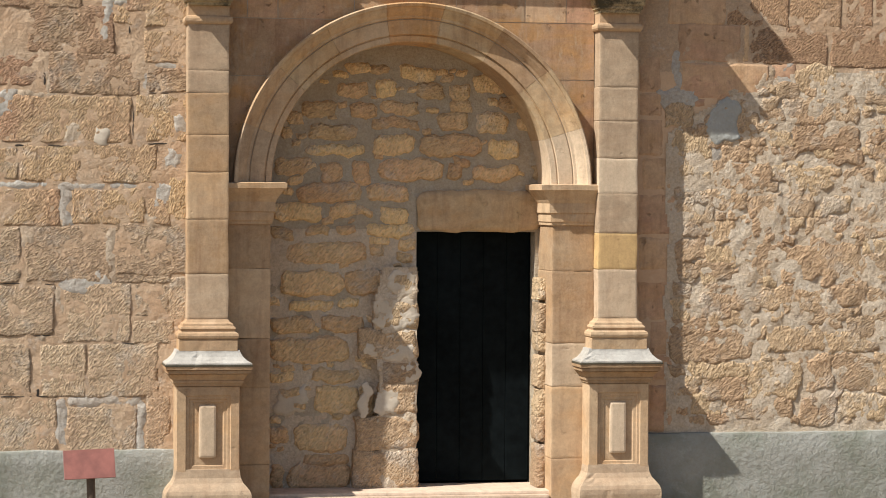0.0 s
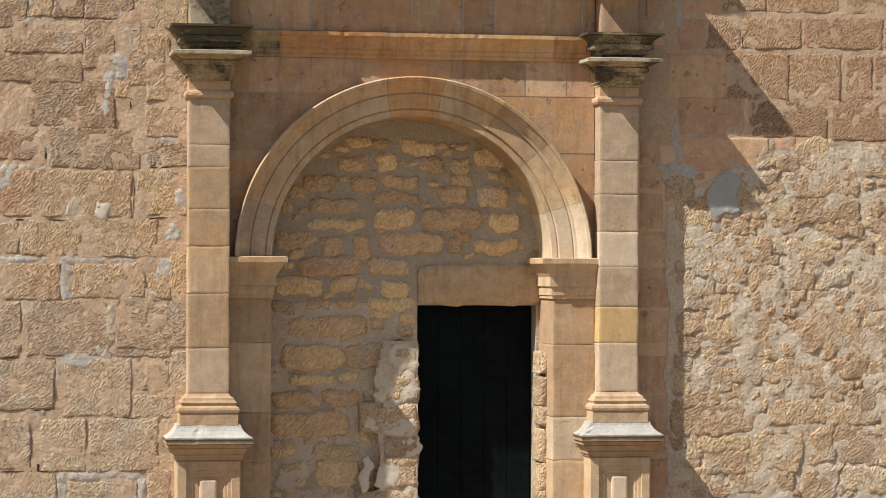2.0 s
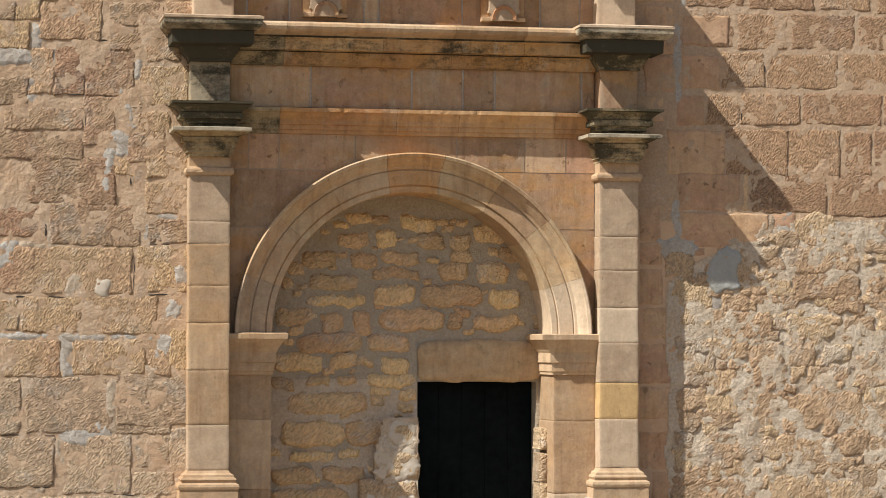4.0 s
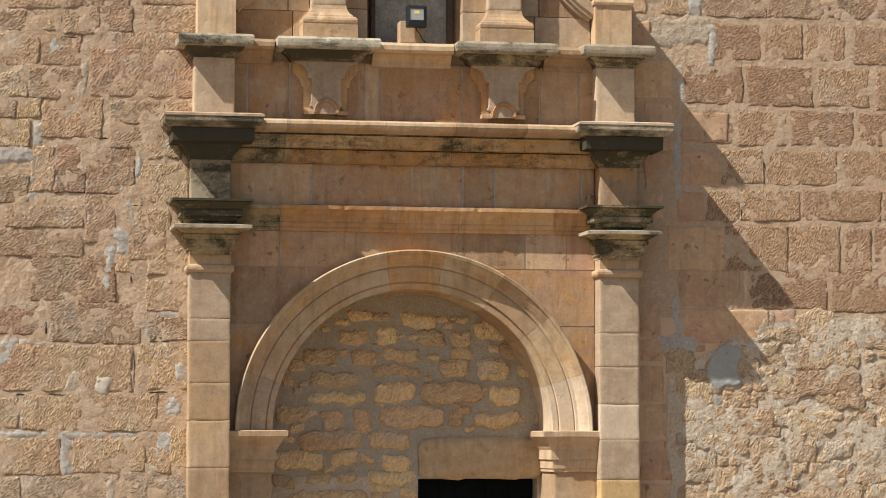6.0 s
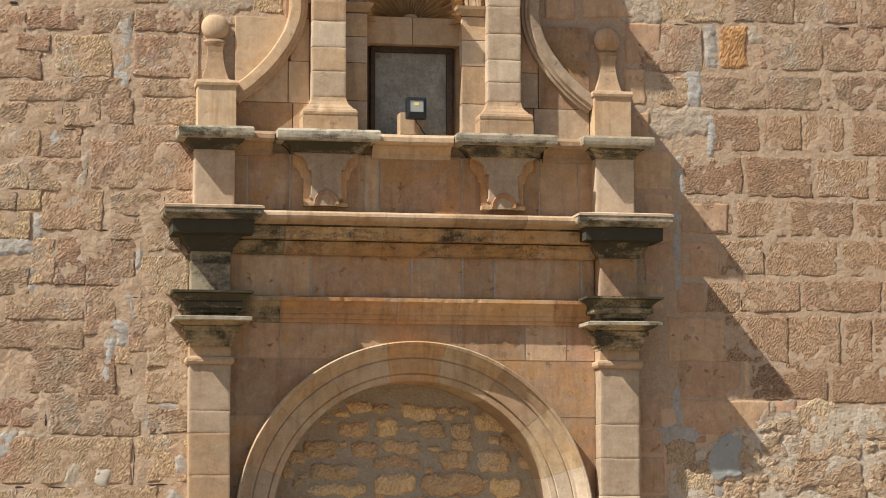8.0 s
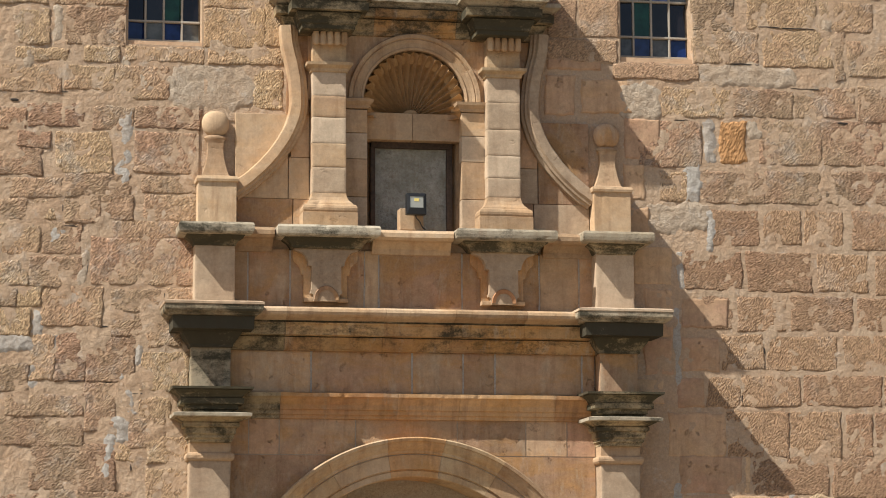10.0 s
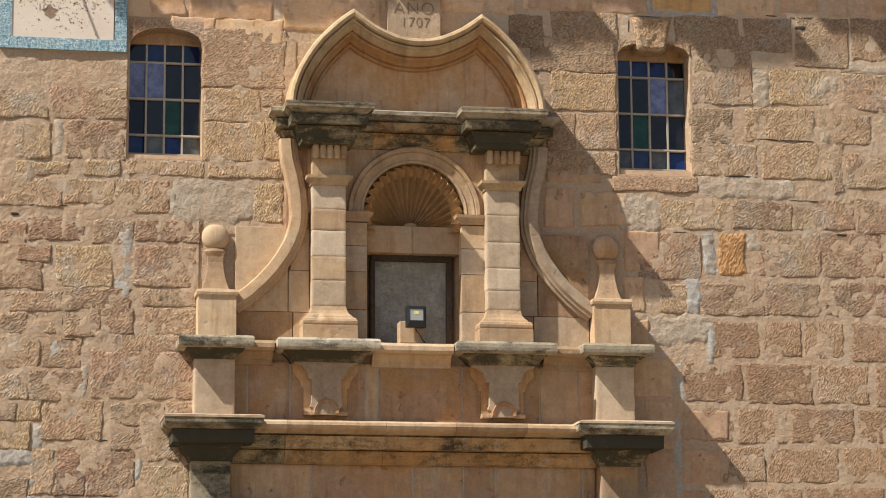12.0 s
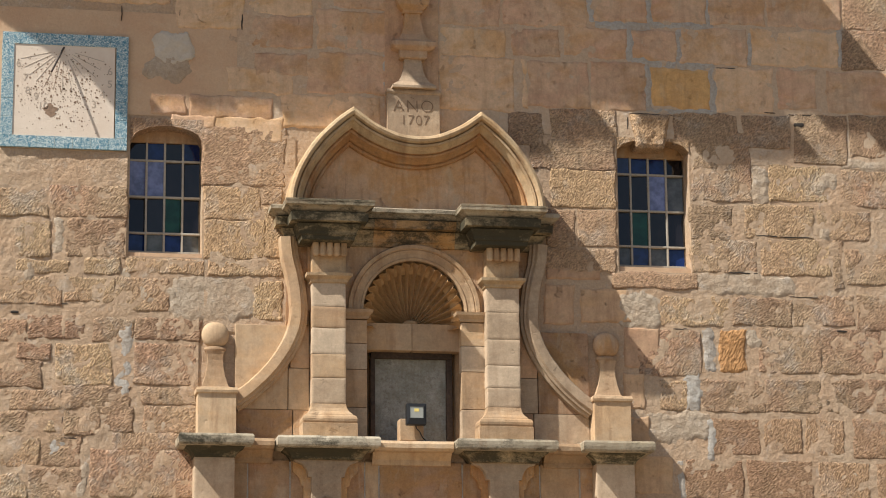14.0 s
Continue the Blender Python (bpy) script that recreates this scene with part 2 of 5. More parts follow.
def pane_glass(name, colour, rough=0.04):
    n = Nodes(name)
    return n.done(n.mix(n.step(n.noise(14, 3), 0.35, 0.65), colour, tuple(c * 0.55 for c in colour)), rough,
                  n.bump(n.noise(9, 2), 0.004, 0.35), Specular_IOR_Level=0.5)


GLASS = {"b": pane_glass("blue_glass", (0.012, 0.03, 0.13)), "g": pane_glass("green_glass", (0.01, 0.06, 0.035)),
         "k": pane_glass("dark_glass", (0.014, 0.012, 0.014)), "c": pane_glass("hazy_glass", (0.12, 0.13, 0.13), 0.15),
         "s": pane_glass("sky_reflection_glass", (0.2, 0.24, 0.46), 0.1)}


def glazed_tile():
    n = Nodes("blue_white_tile")
    flower = n.cells(13.4, None, "F1", 0.15)
    vine = n.noise(58, 2, 0.5, 2.6)
    colour = n.mix(n.step(vine, 0.49, 0.55), (0.06, 0.19, 0.27), (0.6, 0.67, 0.65))
    colour = n.mix(n.step(flower, 0.16, 0.3, 0.75, 0), colour, (0.02, 0.11, 0.16))
    return n.done(colour, 0.4, Specular_IOR_Level=0.3)


TILE_GLAZE = glazed_tile()


def paving():
    n = Nodes("dusty_paving")
    colour = n.mix(n.step(n.noise(0.6, 5), 0.35, 0.65), (0.225, 0.175, 0.118), (0.25, 0.195, 0.133))
    colour = n.mix(n.step(n.cells(1.6), 0.0, 0.5, 0, 0.2), colour, (0.18, 0.125, 0.075))
    return n.done(colour, 0.9, n.bump(n.noise(30, 4), 0.006, 0.7))


PAVING = paving()


# ---- shapes ----
def link(name, mesh, material, parent=None, label=""):
    mesh.materials.append(material)
    ob = new(name, mesh)
    if parent is not None:
        ob.parent = parent
    if label:
        ob["label"] = label
    return ob


def part(name, bm, material, parent=None, label="", smooth=False):
    """Link a bmesh as one mesh object under a thing or a part."""
    bmesh.ops.recalc_face_normals(bm, faces=bm.faces)
    mesh = bpy.data.meshes.new(name)
    bm.to_mesh(mesh)
    bm.free()
    if smooth:
        mesh.shade_smooth()
        mesh.set_sharp_from_angle(angle=radians(38))
    return link(name, mesh, material, parent, label)


def thing(name, at, label, category, group="", kind=""):
    ob = new(name)
    ob.location = at
    ob.empty_display_size = 0.1
    tagged(ob, label, category, group, kind)
    return ob


def under(ob):
    """Parts keep the world's coordinates: cancel the place of their thing."""
    bpy.context.view_layer.update()
    for child in ob.children:
        child.matrix_parent_inverse = Matrix.Translation(ob.location).inverted()
    return ob


def solid(bm, x0, x1, y0, y1, z0, z1, bevel=0.0):
    made = bmesh.ops.create_cube(bm, size=1.0, matrix=Matrix.LocRotScale(((x0 + x1) / 2, (y0 + y1) / 2, (z0 + z1) / 2), None, (x1 - x0, y1 - y0, z1 - z0)))
    if bevel:
        edges = list({e for v in made["verts"] for e in v.link_edges})
        bmesh.ops.bevel(bm, geom=edges, offset=bevel, segments=2, affect="EDGES", profile=0.6)
    return bm


def cut_block(x0, x1, y0, y1, z0, z1, bevel=0.006):
    return solid(bmesh.new(), x0, x1, y0, y1, z0, z1, bevel)


def rings(bm, rows, close_top=True, close_bottom=True, loop=False):
    """Skin rows of points with equal count; loop closes every row on itself."""
    verts = [[bm.verts.new(p) for p in row] for row in rows]
    n = len(verts[0])
    for a, b in zip(verts, verts[1:]):
        for i in range(n if loop else n - 1):
            j = (i + 1) % n
            if len({a[i], a[j], b[j], b[i]}) == 4:
                bm.faces.new((a[i], a[j], b[j], b[i]))
    if close_bottom:
        bm.faces.new(verts[0][::-1])
    if close_top:
        bm.faces.new(verts[-1])
    return bm


def moulding(x0, x1, yf, yb, levels, left=True, right=True, wear=1.0):
    """A moulded course round a block: levels are (outward, height) from the bottom up, mitred at the ends that stand free, its edges uneven and chipped."""
    rows = []
    n = max(2, round((x1 - x0) / 0.035))
    for p, z in levels:
        a, b = x0 - (p if left else 0), x1 + (p if right else 0)
        row = [(a, yb, z)]
        for i in range(n + 1):
            x = a + (b - a) * i / n
            d = wear * (0.0022 * hump((x * 9, z * 9), 2) + 0.0016 * hump((x * 31, z * 31), 5))
            chip = max(0.0, hump((x * 13, z * 5), 9) - 0.42) * 0.03 * wear if p > 0.02 else 0.0
            row.append((x, yf - p + d + chip, z + wear * 0.0022 * hump((x * 5, z * 2), 6) - chip * 0.3))
        row.append((b, yb, z))
        rows.append(row)
    return rings(bmesh.new(), rows, loop=True)


def plate(points, y0, y1, bevel=0.0):
    """A flat outline in x and z, given depth from y0 (front) to y1."""
    bm = bmesh.new()
    front = bm.faces.new([bm.verts.new((x, y0, z)) for x, z in points])
    made = bmesh.ops.extrude_face_region(bm, geom=[front])
    for v in made["geom"]:
        if isinstance(v, bmesh.types.BMVert):
            v.co.y = y1
    if bevel:
        bmesh.ops.bevel(bm, geom=[e for e in bm.edges if e.verts[0].co.y == y0 and e.verts[1].co.y == y0], offset=bevel, segments=2, affect="EDGES")
    return bm


def lathe(profile, x, y, steps=28, square=False):
    """Turn (radius, height) about an upright axis; square turns it into four flat sides."""
    n = 4 if square else steps
    k = math.sqrt(2) if square else 1.0
    off = math.pi / 4 if square else 0.0
    rows = [[(x + r * k * math.cos(2 * math.pi * i / n + off), y + r * k * math.sin(2 * math.pi * i / n + off), z) for i in range(n)] for r, z in profile]
    return rings(bmesh.new(), rows, loop=True)


def sweep(path, profile):
    """Run a profile of (inward, depth) along a line in x and z, mitred at its corners; inward is to the right of the way."""
    rows = []
    for i, (x, z) in enumerate(path):
        ways = []
        for a, b in ((i - 1, i), (i, i + 1)):
            if 0 <= a and b < len(path):
                d = Vector((path[b][0] - path[a][0], path[b][1] - path[a][1])).normalized()
                ways.append(Vector((d.y, -d.x)))
        m = sum(ways, Vector((0, 0))).normalized()
        m /= max(0.35, m.dot(ways[0]))
        rows.append([(x + m.x * w + 0.003 * hump((x * 14 + w * 30, z * 14), 3), y + 0.004 * hump((x * 9, z * 9 + w * 20), 4), z + m.y * w + 0.003 * hump((z * 14 + w * 30, x * 14), 7)) for w, y in profile])
    return rings(bmesh.new(), rows, close_top=False, close_bottom=False)


def curve_through(points, steps=8):
    """A smooth line through a few points."""
    out = []
    p = [points[0], *points, points[-1]]
    for i in range(1, len(p) - 2):
        for s in range(steps):
            t = s / steps
            out.append(tuple(0.5 * (2 * b + (c - a) * t + (2 * a - 5 * b + 4 * c - d) * t * t + (3 * b - a - 3 * c + d) * t ** 3)
                             for a, b, c, d in zip(p[i - 1], p[i], p[i + 1], p[i + 2])))
    out.append(tuple(points[-1]))
    return out


def hump(value, seed):
    return noise.noise(Vector((value[0], value[1], seed * 7.31)))


def stone(x0, x1, z0, z1, seed, y=0.0, proud=0.008, rough=0.006, wobble=0.012, pitch=0.024, back=0.05, round_corner=0.0, edge_width=0.03, edge_drop=0.004):
    """One laid stone: an uneven face with worn edges and corners, and sides that run back into the mortar."""
    w, h = x1 - x0, z1 - z0
    nx, nz = max(4, min(34, round(w / pitch))), max(4, min(24, round(h / pitch)))
    us = np.concatenate(([0.0, 0.35 / nx], np.linspace(0, 1, nx + 1)[1:-1], [1 - 0.35 / nx, 1.0]))
    vs = np.concatenate(([0.0, 0.35 / nz], np.linspace(0, 1, nz + 1)[1:-1], [1 - 0.35 / nz, 1.0]))
    tilt_x, tilt_z = hump((seed * 0.37, 1.7), 1) * proud, hump((seed * 0.53, 4.1), 2) * proud
    verts, faces = [], []
    cols = len(us)
    for v in vs:
        for u in us:
            x, z = x0 + w * u, z0 + h * v
            ex, ez = min(u, 1 - u) * w, min(v, 1 - v) * h
            if round_corner:
                cu, cv = abs(u - 0.5) * 2, abs(v - 0.5) * 2
                k = round_corner * (cu * cv) ** 4
                x += (x0 + w / 2 - x) * k
                z += (z0 + h / 2 - z) * k
            near_x, near_z = 1 - min(1, ex / 0.12), 1 - min(1, ez / 0.1)
            x += wobble * (hump((z * 6, x), seed) + 0.5 * hump((z * 17, x), seed + 5) + 0.35 * hump((z * 43, x * 3), seed + 8)) * near_x
            z += wobble * (hump((x * 6, z + 9), seed) + 0.5 * hump((x * 17, z + 9), seed + 5) + 0.35 * hump((x * 43, z * 3), seed + 8)) * near_z
            edge = min(ex, ez)
            wear = min(1.0, edge / edge_width)
            out = proud * (1 - (1 - wear) ** 2) - edge_drop * (1 - wear)
            out += (tilt_x * (u - 0.5) + tilt_z * (v - 0.5)) * wear
            out += rough * (hump((x * 7, z * 7), seed) + 0.8 * hump((x * 19, z * 19), seed + 3) + 0.5 * hump((x * 34 + z * 20, z * 20 - x * 14), seed + 6)) * (0.4 + 0.6 * wear)
            verts.append((x, y - out, z))
    for j in range(len(vs) - 1):
        for i in range(cols - 1):
            a = j * cols + i
            faces.append((a, a + 1, a + cols + 1, a + cols))
    border = [i for i in range(cols)] + [j * cols + cols - 1 for j in range(1, len(vs))]
    border += [(len(vs) - 1) * cols + i for i in range(cols - 2, -1, -1)] + [j * cols for j in range(len(vs) - 2, 0, -1)]
    base = len(verts)
    n = len(border)
    verts += [verts[b] for b in border]
    verts += [(verts[b][0], y + back, verts[b][2]) for b in border]
    for i in range(n):
        j = (i + 1) % n
        faces.append((base + j, base + i, base + n + i, base + n + j))
    mesh = bpy.data.meshes.new("stone")
    mesh.from_pydata(verts, [], faces)
    mesh.shade_smooth()
    return mesh


def relief_sheet(x0, x1, z0, z1, y, depth, pitch=0.03, seed=1, keep=None):
    """An uneven sheet of mortar before a wall; keep(x, z) leaves parts of it out."""
    nx, nz = round((x1 - x0) / pitch), round((z1 - z0) / pitch)
    verts, faces = [], []
    for j in range(nz + 1):
        for i in range(nx + 1):
            x, z = x0 + (x1 - x0) * i / nx, z0 + (z1 - z0) * j / nz
            verts.append((x, y - depth * (hump((x * 4, z * 4), seed) + 0.7 * hump((x * 11, z * 11), seed + 1) + 0.5 * hump((x * 25, z * 25), seed + 2)), z))
    for j in range(nz):
        for i in range(nx):
            a = j * (nx + 1) + i
            if keep is None or keep(x0 + (x1 - x0) * (i + 0.5) / nx, z0 + (z1 - z0) * (j + 0.5) / nz):
                faces.append((a, a + 1, a + nx + 2, a + nx + 1))
    mesh = bpy.data.meshes.new("relief")
    mesh.from_pydata(verts, [], faces)
    mesh.shade_smooth()
    return mesh

def flatten(bm, y, k):
    for v in bm.verts:
        v.co.y = y + (v.co.y - y) * k
    return bm


# ---- the setting ----
ground = link("ground", bpy.data.meshes.new("ground"), PAVING)
bm = bmesh.new()
bmesh.ops.create_grid(bm, x_segments=8, y_segments=8, size=400, matrix=Matrix.Translation((0, 0, -0.25)))
bm.to_mesh(ground.data)
bm.free()
tagged(ground, "dusty beige stone paving in front of the church", "ground", kind="structure")

WINDOWS = ((-2.39, -1.78, 7.22, 8.2, 8.35, (7.303, 7.458, 7.77, 8.085, 8.242)), (1.80, 2.44, 7.23, 8.29, 8.398, (7.315, 7.481, 7.798, 8.123, 8.271)))


def main_wall():
    """The church front: one thick wall with two window openings and the walled-up archway."""
    bm = bmesh.new()
    xs = [-9.0, -2.39, -1.78, -1.25, -0.45, 0.45, 1.25, 1.80, 2.44, 8.0]
    zs = [-0.3, 3.75, 5.65, 7.22, 7.28, 8.40, 11.6]
    for i, (x0, x1) in enumerate(zip(xs, xs[1:])):
        for j, (z0, z1) in enumerate(zip(zs, zs[1:])):
            if (i in (3, 4, 5) and j == 0) or (i in (1, 7) and j in (3, 4)) or (i == 4 and j in (2, 3)):
                continue
            for face in (((x0, 0, z0), (x1, 0, z0), (x1, 0, z1), (x0, 0, z1)), ((x1, 0.8, z0), (x0, 0.8, z0), (x0, 0.8, z1), (x1, 0.8, z1))):
                bm.faces.new([bm.verts.new(p) for p in face])
    for x0, x1, z0, z1 in ((-9.0, 8.0, -0.3, 11.6), (-1.25, 1.25, -0.3, 3.75), (-0.45, 0.45, 5.65, 7.28), (-2.39, -1.78, 7.22, 8.40), (1.80, 2.44, 7.22, 8.40)):
        c = ((x0, z0), (x1, z0), (x1, z1), (x0, z1))
        for (a, b), (d, e) in zip(c, c[1:] + c[:1]):
            bm.faces.new([bm.verts.new(p) for p in ((a, 0, b), (d, 0, e), (d, 0.8, e), (a, 0.8, b))])
    bmesh.ops.remove_doubles(bm, verts=bm.verts, dist=0.001)
    return tagged(part("wall_front", bm, WALL_MORTAR), "church front of picked tan sandstone blocks with lime mortar joints", "wall", kind="structure")


wall = main_wall()
for name, x0, x1, y0, y1 in (("wall_side_west", -9.0, -8.5, 0.8, 8.0), ("wall_side_east", 7.5, 8.0, 0.8, 8.0), ("wall_back", -9.0, 8.0, 8.0, 8.5)):
    tagged(part(name, cut_block(x0, x1, y0, y1, -0.3, 11.6, 0), WALL_MORTAR), "plain mortared side wall of the church", "wall", kind="structure")
tagged(part("roof_slab", cut_block(-9.0, 8.0, 0.0, 8.5, 11.605, 11.75, 0), ROOF_TILE), "flat clay roof that closes the church", "roof", kind="structure")


def eave():
    """Unseen tiled eave, its outline set to cast the shade atop the wall."""
    ob = thing("eave", (-1.5, 0, 11.6), "overhanging eave with clay barrel tiles, out of view, outlined from the shade it casts", "eave", kind="structure")
    bm = bmesh.new()
    rings(bm, [[(-6.55, -0.004, z), (-5.05, -0.92, z), (2.22, -0.92, z), (2.22, -0.004, z)] for z in (11.5, 11.6)], loop=True)
    part("soffit", bm, OLD_WOOD, ob)
    x, k = -4.8, 0
    while x < 2.15:
        wide = 0.15 + 0.05 * random.random()
        reach = 0.9 + 0.2 * random.random()
        bm = bmesh.new()
        rows = []
        for y in (-0.01, -reach):
            rows.append([(x + wide * math.cos(a), y, 11.6 + (0.11 if y < -0.5 else 0.16) * math.sin(a) - (0.08 if y < -0.5 else 0)) for a in [math.pi * i / 8 for i in range(9)]])
        rings(bm, rows, loop=True)
        part("barrel_tile", bm, ROOF_TILE, ob)
        x += wide * 2 - 0.01
        k += 1
    return under(ob)


eave()


def plinth(name, x0, x1, top, seed):
    nx = int((x1 - x0) / 0.08)
    rows = []
    for z in (-0.27, -0.05, 0.1, 0.2, top - 0.03, top - 0.008, top):
        y = -0.055 if z < top - 0.01 else (-0.045 if z < top else -0.001)
        rows.append([(x0 + (x1 - x0) * i / nx, y - (0.012 * hump((i * 0.31, z * 6), seed) if z < top else 0), z + (0.014 * hump((i * 0.23, 3), seed) if z > 0.25 else 0)) for i in range(nx + 1)])
    ob = part(name, rings(bmesh.new(), rows, False, False), CEMENT, smooth=True)
    return tagged(ob, "grey cement render along the foot of the wall", "plinth", kind="structure")


plinth("plinth_west", -9.0, -1.95, 0.335, 1)
plinth("plinth_east", 1.93, 8.0, 0.425, 2)

# ---- the portal ----
portal = thing("portal", (0, 0, -0.25), "baroque church portal of carved tan sandstone with arch, pilasters and niche", "portal")


def worn_block(name, x0, x1, yf, yb, z0, z1, material, parent, label=""):
    """A dressed block with a slightly uneven face and worn edges."""
    worn_block.seed += 1
    mesh = stone(x0, x1, z0, z1, worn_block.seed, yf + 0.0015, 0.0015, 0.001, 0.0045, 0.024, yb - yf - 0.0015, 0.0, 0.006, 0.0014)
    return link(name, mesh, material, parent, label)


worn_block.seed = 500


def panel_die(x0, x1, yf, z0, z1, px0, px1, pz0, pz1):
    """A pedestal block with a sunk, stepped panel in its face."""
    def ring(a, b, y, c, d):
        return [(a, y, c), (b, y, c), (b, y, d), (a, y, d)]
    rows = [ring(x0, x1, 0.0, z0, z1), ring(x0, x1, yf + 0.008, z0, z1), ring(x0 + 0.008, x1 - 0.008, yf, z0 + 0.008, z1 - 0.008)]
    for inset, y in ((0, yf), (0.006, yf + 0.01), (0.028, yf + 0.012), (0.033, yf + 0.02), (0.056, yf + 0.022), (0.062, yf + 0.03)):
        rows.append(ring(px0 + inset, px1 - inset, y, pz0 + inset, pz1 - inset))
    return rings(bmesh.new(), rows, True, False, loop=True)


for side in (-1, 1):
    c = side * 1.70
    part("pedestal_lip", moulding(c - 0.257, c + 0.257, -0.27, 0, [(0.0858, 1.02), (0.0944, 1.023), (0.0944, 1.034), (0.0874, 1.038)]), CRUST_STONE, portal, "dark lichen along the ledge")
    ped = part("pedestal", panel_die(c - 0.257, c + 0.257, -0.27, 0.1, 0.86, c - 0.18, c + 0.185, 0.16, 0.785), DRESSED, portal, "pedestal block with a sunk panel")
    part("raised_panel", cut_block(c - 0.072, c + 0.068, -0.266, -0.2, 0.28, 0.708, 0.02), PALE_STONE, ped)
    part("pedestal_foot", moulding(c - 0.257, c + 0.257, -0.27, 0, [(0.076, -0.26), (0.0912, -0.05), (0.0874, -0.01), (0.076, 0.02), (0.0532, 0.05), (0.0266, 0.08), (0.0076, 0.12), (-0.0015, 0.19)]), PALE_STONE, ped, "chipped moulded foot")
    part("pedestal_cornice", moulding(c - 0.257, c + 0.257, -0.27, 0, [(0.0, 0.862), (0.0125, 0.865), (0.014, 0.885), (0.0265, 0.888), (0.0289, 0.905), (0.0234, 0.908), (0.0328, 0.925), (0.0484, 0.948), (0.0608, 0.958), (0.0562, 0.962), (0.0749, 0.966), (0.0764, 0.99), (0.0702, 0.993), (0.0889, 0.997), (0.092, 1.028), (0.0858, 1.036), (0.0702, 1.042)]), DRESSED, ped)
    part("pedestal_ledge", moulding(c - 0.257, c + 0.257, -0.27, 0, [(0.0881, 1.036), (0.0881, 1.048), (0.0546, 1.066), (0.0234, 1.095), (0.0039, 1.125), (-0.0047, 1.15)]), LEAD_GREY, ped, "pale grey sloping ledge")
    part("pilaster_base", moulding(c - 0.165, c + 0.165, -0.2, 0, [(0.0697, 1.145), (0.0697, 1.232), (0.064, 1.235), (0.0771, 1.248), (0.0804, 1.265), (0.0754, 1.285), (0.0615, 1.292), (0.0492, 1.30), (0.0525, 1.31), (0.059, 1.322), (0.0525, 1.336), (0.041, 1.34), (0.0369, 1.36), (0.0123, 1.375), (0.0, 1.395)]), DRESSED, portal, smooth=False)
    joints = (1.395, 1.76, 2.2, 2.58, 2.88, 3.22, 3.4, 3.775) if side < 0 else (1.395, 1.8, 2.1, 2.43, 2.72, 3.03, 3.31, 3.775)
    for i, (z0, z1) in enumerate(zip(joints, joints[1:])):
        worn_block("pilaster_block", c - 0.165, c + 0.165, -0.2, 0.02, z0 + 0.001, z1 - 0.001, YELLOW_STONE if (side, i) == (1, 1) else PALE_STONE if i in (0, 5, 6) or side > 0 else DRESSED, portal)
    part("pilaster_core", cut_block(c - 0.155, c + 0.155, -0.192, 0.02, 1.4, 3.775, 0), JOINT, portal)
    cap = part("capital", moulding(c - 0.165, c + 0.165, -0.2, 0, [(0.008, 3.772), (0.02, 3.78), (0.028, 3.795), (0.028, 3.815), (0.02, 3.832), (0.004, 3.838), (0.0, 3.84), (0.0, 3.934)]), DRESSED, portal, "moulded capital with dark stains")
    part("capital_moulding", moulding(c - 0.156, c + 0.156, -0.23, 0, [(0.0, 3.918), (0.012, 3.922), (0.016, 3.945), (0.026, 3.95), (0.03, 3.955), (0.03, 3.978), (0.04, 3.984), (0.044, 3.99), (0.046, 4.035), (0.064, 4.038), (0.07, 4.042), (0.07, 4.072), (0.058, 4.077), (0.08, 4.088), (0.11, 4.105), (0.13, 4.116), (0.122, 4.12)]), STAIN_STONE, cap, "mouldings stained dark green")
    part("capital_slab", moulding(c - 0.156, c + 0.156, -0.25, 0, [(0.13, 4.116), (0.157, 4.12), (0.16, 4.145), (0.12, 4.152)]), LICHEN_STONE, cap)
    part("architrave_block", moulding(c - 0.156, c + 0.156, -0.255, 0, [(0.02, 4.15), (0.028, 4.178), (0.05, 4.18), (0.055, 4.184), (0.055, 4.216), (0.07, 4.219), (0.094, 4.221), (0.097, 4.225), (0.097, 4.266), (0.085, 4.27), (0.09, 4.276), (0.1, 4.295), (0.125, 4.315), (0.15, 4.33), (0.142, 4.333), (0.17, 4.337), (0.172, 4.355), (0.1, 4.36)]), MOSS_SHADE_STONE, portal, "architrave break darkened by black crust")
    worn_block("frieze_block", c - 0.16, c + 0.16, -0.19, 0.02, 4.355, 4.695, LEDGE_STONE if side < 0 else DRESSED_RED, portal)
    ends = part("cornice_break", moulding(c - 0.126, c + 0.126, -0.2, 0, [(0.12, 4.818), (0.2, 4.822), (0.204, 4.925), (0.19, 4.93)]), CRUST_STONE, portal, "cornice end under a thick black crust")
    part("bed_moulding", moulding(c - 0.15, c + 0.15, -0.2, 0, [(0.0078, 4.69), (0.0234, 4.692), (0.0265, 4.715), (0.039, 4.73), (0.0663, 4.765), (0.0897, 4.805), (0.0936, 4.82)]), CRUST_STONE if side < 0 else MOSS_SHADE_STONE, ends, "moulding dark with crust and painted recess shade")
    part("cornice_slab", moulding(c - 0.126, c + 0.126, -0.2, 0, [(0.2, 4.928), (0.228, 4.932), (0.238, 4.945), (0.262, 4.96), (0.27, 4.975), (0.27, 5.012), (0.26, 5.026), (0.16, 5.036)]), LEDGE_STONE, ends)
    part("cornice_cap", moulding(c - 0.126, c + 0.126, -0.2, 0, [(0.262, 5.012), (0.276, 5.016), (0.276, 5.034), (0.25, 5.044), (0.0, 5.052)]), PALE_STONE, portal)
    c = side * 1.675
    worn_block("attic_block", c - 0.163, c + 0.163, -0.2, 0.02, 5.045, 5.53, PALE_STONE, portal)
